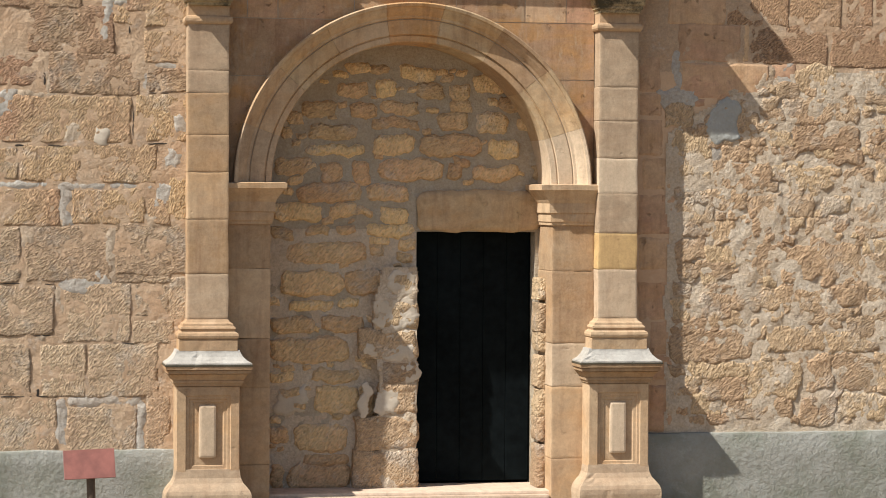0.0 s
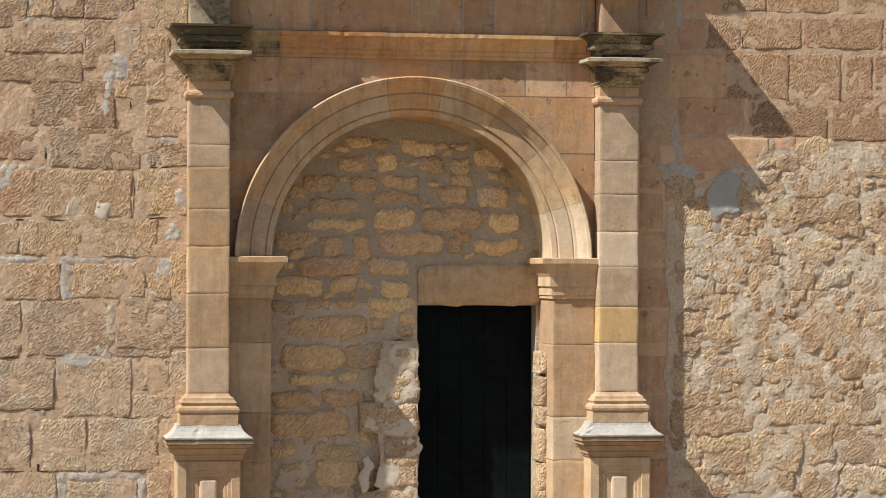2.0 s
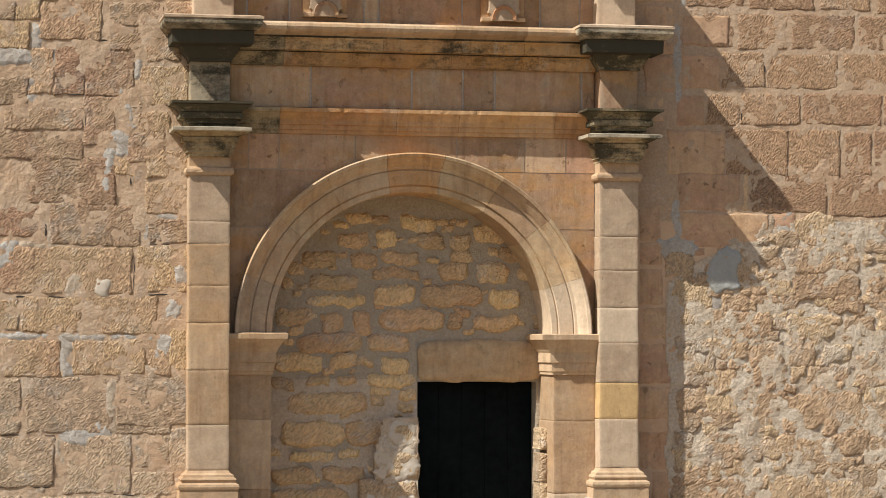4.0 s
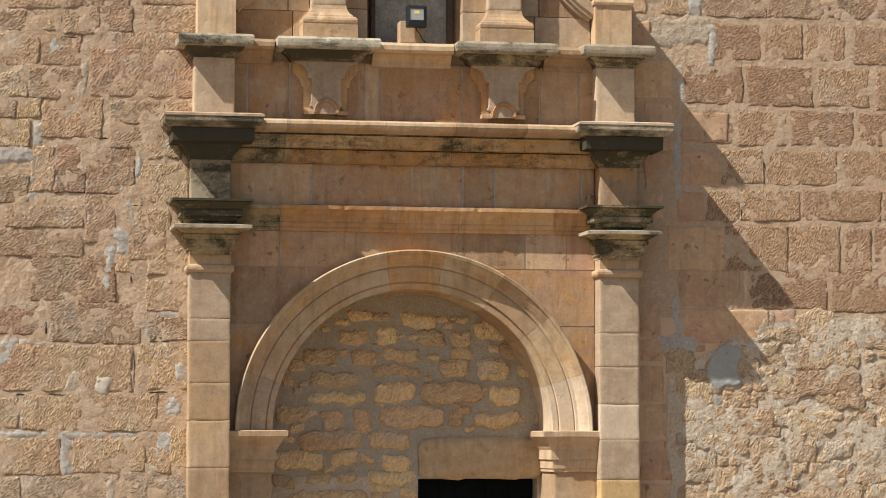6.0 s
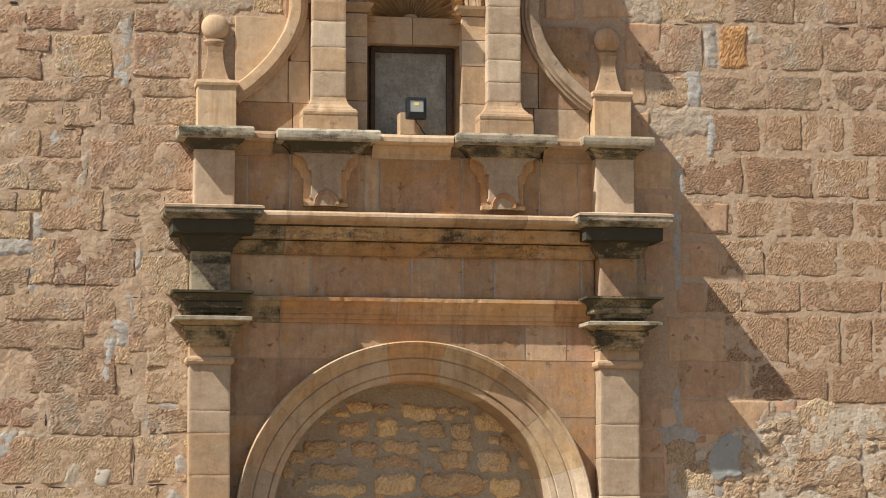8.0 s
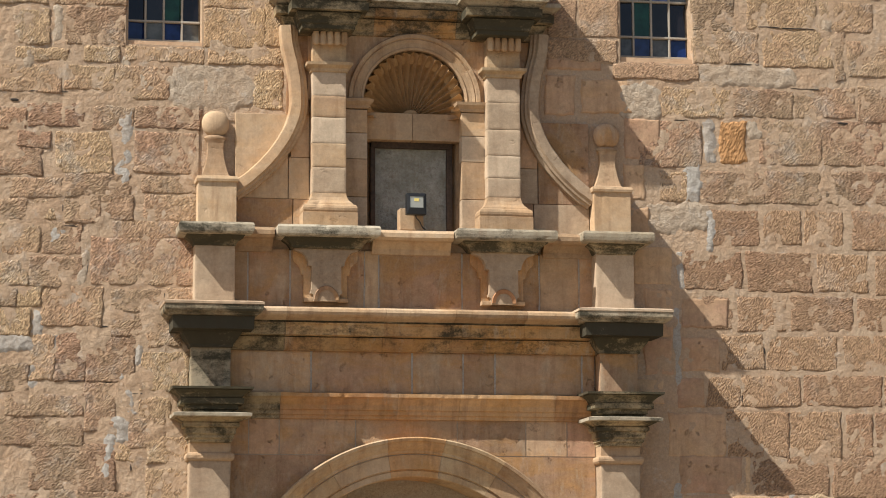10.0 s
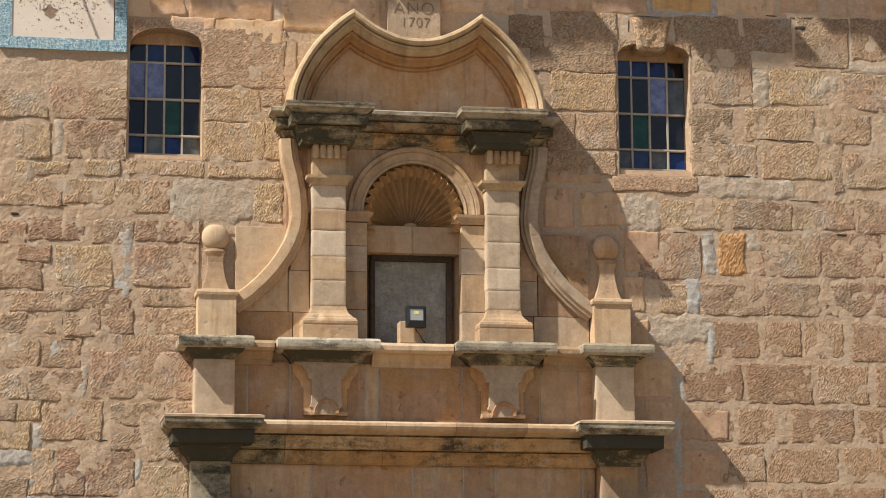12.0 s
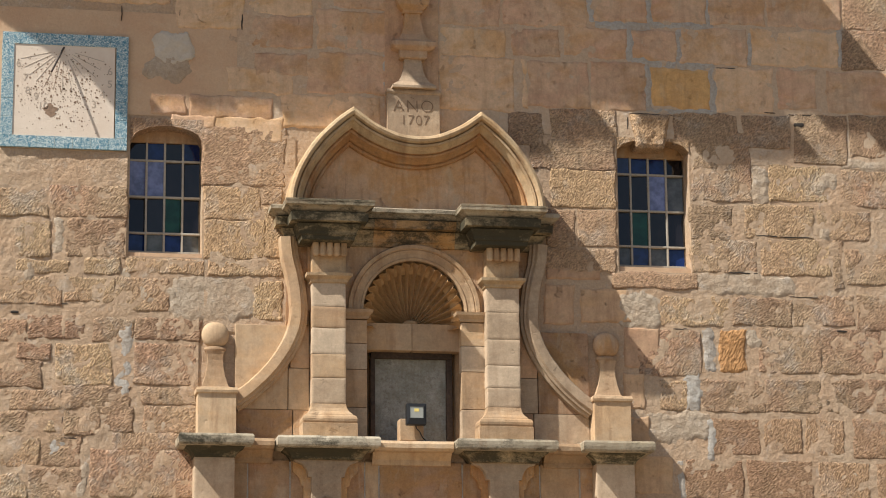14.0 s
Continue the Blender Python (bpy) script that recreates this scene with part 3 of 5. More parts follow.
    sill = part("sill_cornice_break", moulding(c - 0.15, c + 0.15, -0.2, 0, [(0.09, 5.606), (0.14, 5.61), (0.152, 5.625), (0.156, 5.65), (0.156, 5.68), (0.146, 5.698), (0.1, 5.706)]), LICHEN_STONE, portal, "ledge end grey with lichen")
    part("ledge_moulding", moulding(c - 0.15, c + 0.15, -0.2, 0, [(0.0, 5.522), (0.018, 5.526), (0.025, 5.545), (0.05, 5.575), (0.085, 5.598), (0.09, 5.612)]), MOSS_SHADE_STONE, sill, "moulding in dark green, with shade put into its colour")
    c = side * 1.66
    part("finial_block", moulding(c - 0.156, c + 0.156, -0.2, 0, [(0, 5.70), (0, 6.05), (0.014, 6.055), (0.018, 6.075), (0.01, 6.098), (-0.03, 6.105)]), DRESSED, portal)
    fin = part("finial", flatten(lathe([(0.122, 6.1), (0.122, 6.118), (0.11, 6.125), (0.1, 6.15), (0.082, 6.21), (0.068, 6.28), (0.061, 6.35), (0.066, 6.4), (0.078, 6.425)], c - 0.005, -0.035, square=True), -0.035, 0.5), DRESSED, portal, "flared stone finial with a ball")
    part("finial_ring", flatten(lathe([(0.06, 6.42), (0.086, 6.425), (0.094, 6.44), (0.086, 6.455), (0.07, 6.462)], c - 0.005, -0.035), -0.035, 0.5), DRESSED, fin)
    ball = [(0.112 * math.sin(a) ** 0.8 + 0.002, 6.563 - 0.106 * math.cos(a)) for a in [math.pi * i / 14 for i in range(1, 14)]]
    part("finial_ball", flatten(lathe(ball, c - 0.005, -0.035), -0.035, 0.5), DRESSED if side < 0 else DRESSED_RED, fin, smooth=True)

# archway: jambs, imposts and nine voussoirs
SPRING, INNER, OUTER = 2.50, 1.165, 1.485
for side, joints in ((-1, (-0.26, 0.2, 0.83, 1.23, 1.8, 2.165)), (1, (-0.26, 0.22, 0.82, 1.18, 1.78, 2.165))):
    a, b = (-1.535, -1.176) if side < 0 else (1.18, 1.535)
    for i, (z0, z1) in enumerate(zip(joints, joints[1:])):
        worn_block("jamb_block", a, b, -0.05, 0.52, z0 + 0.001, z1 - 0.001, DRESSED if side > 0 and (i + side) % 3 else PALE_STONE if side > 0 else DRESSED, portal)
    part("impost", moulding(a, b, -0.05, 0.5, [(0.0, 2.16), (0.014, 2.164), (0.014, 2.19), (0.022, 2.192), (0.022, 2.262), (0.036, 2.266), (0.036, 2.345), (0.045, 2.36), (0.06, 2.39), (0.09, 2.43), (0.105, 2.452), (0.118, 2.455), (0.122, 2.497), (0.1, 2.503)], left=side > 0, right=side < 0), DRESSED, portal, "moulded impost, its edge chipped")
ring_profile = [(INNER, 0.5), (INNER, -0.02), (INNER + 0.006, -0.028), (INNER + 0.05, -0.03), (INNER + 0.054, -0.022), (INNER + 0.06, -0.022), (INNER + 0.066, -0.045),
                (1.345, -0.05), (1.348, -0.042), (1.354, -0.042), (1.36, -0.066), (1.38, -0.07), (1.395, -0.09), (1.42, -0.115), (1.448, -0.13), (1.452, -0.15), (1.475, -0.158), (OUTER, -0.15), (OUTER, 0.02)]
for k, (a0, a1) in enumerate(zip((0, 19, 40, 60, 80.5, 99.5, 120, 140, 161.5), (19, 40, 60, 80.5, 99.5, 120, 140, 161.5, 180))):
    rows = []
    for i in range(11):
        a = radians(180 - (a0 + 0.05 + (a1 - a0 - 0.1) * i / 10))
        rows.append([(r * math.cos(a), y, SPRING + r * math.sin(a)) for r, y in ring_profile])
    part("voussoir", rings(bmesh.new(), rows), (PALE_STONE, DRESSED, OCHRE_STONE, DRESSED, RUST_BROWN, OCHRE_STONE, DRESSED, OCHRE_STONE, PALE_STONE)[k], portal)
core = [[(r * math.cos(a), y, SPRING + r * math.sin(a)) for r, y in ((INNER + 0.01, 0.5), (INNER + 0.006, -0.012), (1.36, -0.044), (OUTER - 0.01, -0.145), (OUTER - 0.02, 0.02))] for a in [math.pi * i / 48 for i in range(49)]]
part("arch_core", rings(bmesh.new(), core), JOINT, portal)


def spandrel(x0, x1, z0, z1, material):
    """A block beside the arch, its lower edge cut to the curve."""
    def arc(x):
        return SPRING + math.sqrt(max(0.0, (OUTER - 0.03) ** 2 - x * x)) if abs(x) < OUTER - 0.03 else SPRING - 9
    n = 14
    low = [(x0 + (x1 - x0) * i / n, max(z0, arc(x0 + (x1 - x0) * i / n))) for i in range(n + 1)]
    low = [(x, z) for x, z in low if z < z1 - 0.01]
    if len(low) < 2:
        return
    part("spandrel_block", plate([*low, (low[-1][0], z1), (low[0][0], z1)], -0.02, 0.03, 0.003), material, portal)


for z0, z1, xs in ((2.50, 3.37, (-1.535, -0.9, 0.9, 1.535)), (3.374, 3.84, (-1.535, -0.62, 0.62, 1.535)), (3.844, 4.135, (-1.535, -1.37, -1.12, -0.49, 0.36, 0.94, 1.29, 1.535))):
    for i, (x0, x1) in enumerate(zip(xs, xs[1:])):
        if not (x0 <= -0.5 and x1 >= 0.5 and z1 < 4):
            spandrel(x0 + 0.005, x1 - 0.005, z0, z1 - 0.004, DRESSED_RED if i not in (1, 6) else WALL_SMOOTH)
part("spandrel_core", plate([(-1.5, 2.5), (-1.5, 4.7), (1.5, 4.7), (1.5, 2.5), *[(1.4 * math.cos(a), SPRING + 1.4 * math.sin(a)) for a in [math.pi * i / 24 for i in range(25)]]], -0.0155, 0.02), JOINT, portal)

# entablature
xs = (-1.535, -1.12, -0.15, 0.37, 1.18, 1.535)
for i, (x0, x1) in enumerate(zip(xs, xs[1:])):
    part("architrave", moulding(x0 + 0.001, x1 - 0.001, -0.03, 0, [(0.0, 4.132), (0.012, 4.135), (0.012, 4.165), (0.026, 4.168), (0.026, 4.205), (0.04, 4.208), (0.044, 4.245), (0.055, 4.262), (0.075, 4.295), (0.09, 4.305), (0.098, 4.308), (0.1, 4.338), (0.03, 4.345)], False, False), STAIN_STONE if i == 0 else RUST_BROWN, portal)
xs = (-1.535, -0.86, -0.02, 0.41, 0.68, 1.42, 1.535)
for x0, x1 in zip(xs, xs[1:]):
    worn_block("frieze_slab", x0 + 0.008, x1 - 0.008, -0.034, 0.02, 4.35, 4.69, DRESSED_RED, portal)
xs = (-1.535, -1.09, -0.28, 0.3, 0.9, 1.535)
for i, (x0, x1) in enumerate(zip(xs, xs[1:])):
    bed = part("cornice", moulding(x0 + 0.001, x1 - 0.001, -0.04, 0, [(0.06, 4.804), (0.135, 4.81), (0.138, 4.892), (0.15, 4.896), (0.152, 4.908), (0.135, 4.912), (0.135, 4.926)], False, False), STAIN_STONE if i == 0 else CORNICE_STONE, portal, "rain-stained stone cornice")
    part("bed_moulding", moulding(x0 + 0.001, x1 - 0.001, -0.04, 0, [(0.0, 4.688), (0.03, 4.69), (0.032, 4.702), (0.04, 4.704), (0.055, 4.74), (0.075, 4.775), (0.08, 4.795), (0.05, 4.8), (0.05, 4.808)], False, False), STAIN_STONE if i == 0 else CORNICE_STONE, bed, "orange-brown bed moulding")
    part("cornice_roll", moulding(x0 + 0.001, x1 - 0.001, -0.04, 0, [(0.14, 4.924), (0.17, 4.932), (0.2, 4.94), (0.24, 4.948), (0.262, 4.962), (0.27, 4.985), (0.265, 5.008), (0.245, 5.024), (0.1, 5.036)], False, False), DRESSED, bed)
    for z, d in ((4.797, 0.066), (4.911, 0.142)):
        part("drip_line", moulding(x0 + 0.001, x1 - 0.001, -0.04, 0, [(d - 0.02, z), (d, z + 0.002), (d, z + 0.014), (d - 0.02, z + 0.016)], False, False), MOSS_SHADE_STONE, bed, "dark strip standing in for the shade line")

part("frieze_joint", cut_block(-1.53, 1.53, -0.028, 0.0, 4.352, 4.69, 0), PATCH_MORTAR, portal)

# attic between the two cornices
part("attic_joint", cut_block(-1.54, 1.54, -0.037, 0.0, 5.05, 5.52, 0), PATCH_MORTAR, portal)
xs = (-1.55, -1.39, -1.04, -0.42, -0.3, 0.4, 1.06, 1.4, 1.55)
for i, (x0, x1) in enumerate(zip(xs, xs[1:])):
    worn_block("attic_slab", x0 + 0.007, x1 - 0.007, -0.047 + 0.004 * (i % 2), 0.02, 5.04, 5.53, DRESSED_RED if i % 3 else DRESSED, portal)
for a, b in ((-1.53, -1.19), (-0.36, 0.3), (1.09, 1.53)):
    part("sill_cornice", moulding(a, b, -0.05, 0, [(0.0, 5.5), (0.014, 5.504), (0.02, 5.545), (0.045, 5.575), (0.065, 5.595), (0.07, 5.6), (0.155, 5.604), (0.178, 5.625), (0.178, 5.66), (0.16, 5.685), (0.06, 5.695)], False, False), DRESSED, portal, "rounded stone ledge")


def bracket(c):
    """A hanging bracket with stepped ogee sides and a half-round boss."""
    side = [(0.268, 5.53), (0.262, 5.51), (0.24, 5.505), (0.2, 5.488), (0.17, 5.455), (0.152, 5.41), (0.15, 5.385), (0.122, 5.38), (0.122, 5.185), (0.13, 5.175), (0.13, 5.155), (0.11, 5.145), (0.105, 5.09)]
    body = part("bracket", plate([(c + x, z) for x, z in side] + [(c - x, z) for x, z in side[::-1]], -0.15, 0.0, 0.005), PALE_STONE, portal, "hanging carved bracket")
    for s in (-1, 1):
        wing = [(c + s * x, z) for x, z in ((0.268, 5.52), (0.27, 5.45), (0.262, 5.425), (0.235, 5.405), (0.214, 5.38), (0.204, 5.345), (0.2, 5.32), (0.18, 5.315), (0.18, 5.09), (0.08, 5.09), (0.08, 5.52))]
        part("bracket_scroll", plate(wing, -0.075, -0.01, 0.006), RUST_BROWN, body)
        part("bracket_foot", cut_block(*sorted((c + s * 0.1, c + s * 0.184)), -0.13, -0.02, 5.085, 5.12, 0.006), DRESSED, body)
    half = [math.pi * i / 16 for i in range(17)]
    rows = [[(c + r * math.cos(a), y, 5.10 + r * 1.15 * math.sin(a)) for r, y in ((0.07, -0.11), (0.074, -0.158), (0.1, -0.164), (0.108, -0.14))] for a in half]
    part("boss_ring", rings(bmesh.new(), rows), RUST_STONE if c > 0 else DRESSED_RED, body)
    part("boss", plate([(c + 0.058 * math.cos(a), 5.10 + 0.066 * math.sin(a)) for a in half], -0.14, -0.11, 0.006), BOSS_SHADE, body)


for c in (-0.752, 0.735):
    bracket(c)
    sill = part("sill_cornice_break", moulding(c - 0.27, c + 0.27, -0.17, 0, [(0.09, 5.606), (0.14, 5.61), (0.152, 5.625), (0.156, 5.65), (0.156, 5.68), (0.146, 5.698), (0.1, 5.706)]), LICHEN_STONE, portal, "ledge over a bracket, grey with lichen")
    part("ledge_moulding", moulding(c - 0.27, c + 0.27, -0.17, 0, [(0.0, 5.522), (0.018, 5.526), (0.025, 5.545), (0.05, 5.575), (0.085, 5.598), (0.09, 5.612)]), MOSS_SHADE_STONE, sill, "moulding in dark green, with shade put into its colour")

# niche storey: backing slabs, pilasters, shell
for x0, x1, z0, z1, m in ((-1.5, -1.02, 5.7, 5.95, DRESSED_RED), (-1.5, -1.06, 5.954, 6.66, DRESSED), (-1.056, -0.88, 5.954, 6.3, DRESSED), (-1.016, -0.88, 5.7, 5.95, DRESSED_RED), (-1.04, -0.88, 6.304, 6.66, DRESSED_RED),
                          (1.02, 1.5, 5.7, 5.96, PALE_STONE), (1.06, 1.5, 5.964, 6.66, DRESSED_RED), (0.88, 1.056, 5.964, 6.26, PALE_STONE), (0.88, 1.016, 5.7, 5.96, DRESSED_RED), (0.88, 1.056, 6.264, 6.66, WALL_SMOOTH),
                          (-1.08, -0.88, 6.664, 7.36, DRESSED_RED), (0.88, 1.08, 6.664, 7.36, DRESSED_RED)):
    part("backing_slab", cut_block(x0 + 0.002, x1 - 0.002, -0.035, 0.02, z0, z1, 0.003), m, portal)
NZ, NR = 6.81, 0.43
half = [math.pi * i / 24 for i in range(25)]
part("niche_front", plate([(-0.9, 6.79), (-0.9, 7.36), (0.9, 7.36), (0.9, 6.79), *[((NR + 0.03) * math.cos(a), NZ + (NR + 0.03) * math.sin(a)) for a in half]], -0.05, 0.04, 0.002), DRESSED_RED, portal)
rows = [[(r * math.cos(a), y, NZ + r * math.sin(a)) for r, y in ((NR, 0.06), (NR, -0.062), (NR + 0.02, -0.07), (NR + 0.026, -0.062), (NR + 0.06, -0.068), (NR + 0.085, -0.08), (NR + 0.092, -0.074), (NR + 0.1, -0.09), (NR + 0.128, -0.094), (NR + 0.135, -0.08), (NR + 0.135, -0.04))] for a in half]
part("niche_arch", rings(bmesh.new(), rows), DRESSED, portal)
rows = []
count = 21
for j in range(11):
    s = j / 10
    row = []
    for i in range(count * 6 + 1):
        a = math.pi * (-0.12 + 1.24 * i / (count * 6))
        flute = abs(math.sin(math.pi * i / 6))
        r = (0.06 + (NR - 0.004 - 0.06) * s) * (1 - 0.095 * (1 - flute) * s)
        row.append((r * math.cos(a), 0.22 * (1 - s * s) ** 0.5 - 0.035 + (0.085 * (flute - 0.6) * (0.3 + 0.7 * s)), NZ - 0.1 * (1 - s) + r * math.sin(a)))
    rows.append(row)
shade = [[(r * math.cos(a), y, NZ + r * math.sin(a)) for r, y in ((NR * 0.8, 0.09), (NR + 0.02, 0.0))] for a in [math.pi * (-0.05 + 1.1 * i / 30) for i in range(31)]]
part("shell_backing", rings(bmesh.new(), shade, False, False), SHELL_STONE, portal)
part("shell", rings(bmesh.new(), rows, False, False), SHELL_STONE, portal, "fluted scallop shell in the niche head", smooth=True)
part("shell_hinge", lathe([(0.001, 6.7), (0.055, 6.705), (0.065, 6.73), (0.05, 6.755), (0.001, 6.765)], 0, 0.14), SHELL_STONE, portal)
for side in (-1, 1):
    for i, (z0, z1) in enumerate(zip((5.7, 5.98, 6.3, 6.52, 6.72), (5.98, 6.3, 6.52, 6.72, 6.73))):
        if i < 4:
            part("niche_jamb", cut_block(*sorted((side * 0.40, side * 0.60)), -0.06, 0.05, z0 + 0.002, z1 - 0.002, 0.005), DRESSED if i % 2 else PALE_STONE, portal)
    rows = []
    for i in range(9):
        a = math.pi * 0.5 * i / 8
        r = 0.42
        rows.append([(side * r * max(0.0, math.cos(a)) ** 0.2, -0.03 + 0.3 * math.sin(a), z) for z in (5.7, 6.1, 6.73)])
    part("niche_wall", rings(bmesh.new(), rows, False, False), DRESSED, portal, smooth=True)
    lv = [(0.0, 6.725), (0.012, 6.728), (0.018, 6.75), (0.04, 6.775), (0.045, 6.78), (0.05, 6.805), (0.02, 6.81)]
    a, b = sorted((side * 0.40, side * 0.60))
    part("niche_impost", moulding(a, b, -0.06, 0.12, lv, left=side > 0, right=side < 0), DRESSED, portal)
    rows = []
    for i in range(7):
        a = math.pi * 0.35 * i / 6
        rows.append([(side * (0.42 - p) * math.cos(a), 0.05 + (0.3 - p) * math.sin(a), z) for p, z in lv])
    part("impost_return", rings(bmesh.new(), rows, False, False), DRESSED, portal)
part("niche_block", cut_block(-0.41, -0.002, 0.05, 0.2, 6.49, 6.72, 0.004), DRESSED, portal)
part("niche_block", cut_block(0.002, 0.41, 0.05, 0.2, 6.49, 6.72, 0.004), DRESSED, portal)
opening = part("niche_panel", plate([(-0.35, 5.69), (-0.35, 6.49), (0.35, 6.49), (0.35, 5.69)], 0.115, 0.17), NICHE_RENDER, portal, "niche walled up with peeling grey render")
link("render_coat", relief_sheet(-0.32, 0.3, 5.69, 6.43, 0.108, 0.012, 0.014, 11), NICHE_RENDER, opening, "peeling grey render")
part("wood_lintel", cut_block(-0.35, 0.345, 0.05, 0.13, 6.425, 6.488, 0.008), OLD_WOOD, opening, "old dark wooden lintel")
part("wood_post", cut_block(-0.355, -0.315, 0.06, 0.13, 5.69, 6.43, 0.008), OLD_WOOD, opening)
part("wood_post", cut_block(0.295, 0.345, 0.06, 0.13, 5.69, 6.43, 0.008), OLD_WOOD, opening)
for piece in (opening, *opening.children):
    piece.data.transform(Matrix.Translation((0.018, 0.1, 0.016)))
part("niche_floor", cut_block(-0.42, 0.42, -0.04, 0.3, 5.62, 5.696, 0.004), DRESSED, portal)
for side in (-1, 1):
    c = side * 0.737
    part("niche_pilaster_base", moulding(c - 0.14, c + 0.14, -0.18, 0, [(0.0874, 5.7), (0.0874, 5.812), (0.078, 5.815), (0.0842, 5.83), (0.0858, 5.85), (0.078, 5.87), (0.0663, 5.88), (0.0546, 5.882), (0.0484, 5.895), (0.0234, 5.92), (0.0078, 5.95), (0.0, 5.985)]), DRESSED, portal)
    joints = (5.985, 6.2, 6.4, 6.62, 6.8, 7.005) if side < 0 else (5.985, 6.15, 6.34, 6.56, 6.79, 7.005)
    for i, (z0, z1) in enumerate(zip(joints, joints[1:])):
        worn_block("niche_pilaster_block", c - 0.14, c + 0.14, -0.18, 0.02, z0 + 0.001, z1 - 0.001, PALE_STONE if (i + side) % 2 or side > 0 else DRESSED, portal)
    part("niche_pilaster_core", cut_block(c - 0.13, c + 0.13, -0.172, 0.02, 5.99, 7.0, 0), JOINT, portal)
    cap = part("niche_capital", moulding(c - 0.14, c + 0.14, -0.18, 0, [(0.006, 7.0), (0.014, 7.006), (0.02, 7.03), (0.045, 7.05), (0.05, 7.055), (0.052, 7.08), (0.02, 7.086), (0.0, 7.09), (0.0, 7.35)]), OCHRE_STONE, portal)
    part("fluted_band", cut_block(c - 0.142, c + 0.142, -0.225, -0.17, 7.235, 7.30, 0.006), DRESSED, cap)
    for k in range(5):
        x = c - 0.118 + 0.059 * k
        part("flute", lathe([(0.018, 7.222), (0.026, 7.235), (0.028, 7.3), (0.026, 7.33)], x, -0.222, 10), DRESSED, cap)

# upper cornice and the broken curved pediment
upper = [(0.0, 7.345), (0.02, 7.35), (0.024, 7.385), (0.034, 7.39), (0.04, 7.42), (0.06, 7.455), (0.07, 7.475), (0.058, 7.48), (0.058, 7.488), (0.118, 7.492), (0.122, 7.56), (0.11, 7.564), (0.11, 7.576), (0.118, 7.585), (0.135, 7.602), (0.155, 7.612), (0.168, 7.615), (0.17, 7.645), (0.15, 7.656), (0.05, 7.665)]
BED, CORONA, ROLL = [r for r in upper if r[1] < 7.479], [(0.058, 7.486), *[r for r in upper if 7.49 < r[1] < 7.562], (0.1, 7.566)], [(0.1, 7.574), *[r for r in upper if r[1] > 7.578]]


def upper_cornice(x0, x1, yf, l, r, looks, name, label, dz=0.0):
    bed, corona, roll = ([(p, z + dz) for p, z in rows] for rows in (BED, CORONA, ROLL))
    top = part(name, moulding(x0, x1, yf, 0, corona, l, r), looks[1], portal, label)
    part("bed_moulding", moulding(x0, x1, yf, 0, bed, l, r), looks[0], top)
    part("cornice_roll", moulding(x0, x1, yf, 0, roll, l, r), looks[2], top)
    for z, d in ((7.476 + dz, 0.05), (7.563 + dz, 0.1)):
        part("drip_line", moulding(x0, x1, yf, 0, [(d - 0.03, z), (d, z + 0.001), (d, z + 0.014), (d - 0.03, z + 0.015)], l, r), MOSS_SHADE_STONE, top, "dark strip standing in for the shade line")


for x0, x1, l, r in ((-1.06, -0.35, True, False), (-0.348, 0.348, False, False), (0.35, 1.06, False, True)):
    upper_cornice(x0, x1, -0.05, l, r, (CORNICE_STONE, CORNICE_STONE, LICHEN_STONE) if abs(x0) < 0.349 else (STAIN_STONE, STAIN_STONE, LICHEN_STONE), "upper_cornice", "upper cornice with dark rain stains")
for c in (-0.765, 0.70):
    upper_cornice(c - 0.2, c + 0.2, -0.31, True, True, (MOSS_SHADE_STONE, MOSS_SHADE_STONE, LEDGE_STONE), "upper_cornice_break", "cornice break under dark crust", -0.015)
    part("upper_cornice_cap", moulding(c - 0.2, c + 0.2, -0.31, 0, [(0.158, 7.624), (0.172, 7.628), (0.172, 7.644), (0.14, 7.654), (0.0, 7.668)]), LEDGE_STONE, portal)
ped_profile = [(-0.01, 0.02), (-0.01, -0.3), (0.0, -0.325), (0.022, -0.335), (0.042, -0.325), (0.048, -0.3), (0.05, -0.262), (0.057, -0.262), (0.06, -0.288), (0.078, -0.288), (0.082, -0.262), (0.1, -0.235), (0.118, -0.2)]
ped_inner = [(0.118, -0.2), (0.12, -0.168), (0.127, -0.168), (0.13, -0.18), (0.146, -0.18), (0.15, -0.15), (0.162, -0.11), (0.178, -0.078), (0.18, -0.045), (0.187, -0.045), (0.19, -0.055), (0.208, -0.055), (0.212, 0.01)]
arm = curve_through([(-1.085, 7.63), (-1.07, 7.78), (-1.0, 7.98), (-0.86, 8.2), (-0.68, 8.385), (-0.545, 8.485)], 5)
dip = curve_through([(-0.545, 8.485), (-0.37, 8.36), (-0.18, 8.275), (0.0, 8.25), (0.18, 8.275), (0.37, 8.36), (0.545, 8.485)], 5)
path = arm + dip[1:] + [(-x, z) for x, z in arm[-2::-1]]
part("pediment_moulding", sweep(path, ped_profile), OCHRE_STONE, portal, "curved and broken pediment moulding")
part("inner_moulding", sweep(path, ped_inner), RUST_BROWN, portal, "inner moulding stained orange-brown")
part("tympanum", plate([(x, z) for x, z in path], -0.008, 0.02), TYMPANUM, portal, "reddish plain tympanum")
insc = part("inscription_block", moulding(-0.225, 0.225, -0.1, 0, [(0, 8.2), (0, 8.685), (0.008, 8.69), (0.012, 8.705), (0.006, 8.725), (-0.01, 8.73)]), PALE_STONE, portal, "block cut with a year")


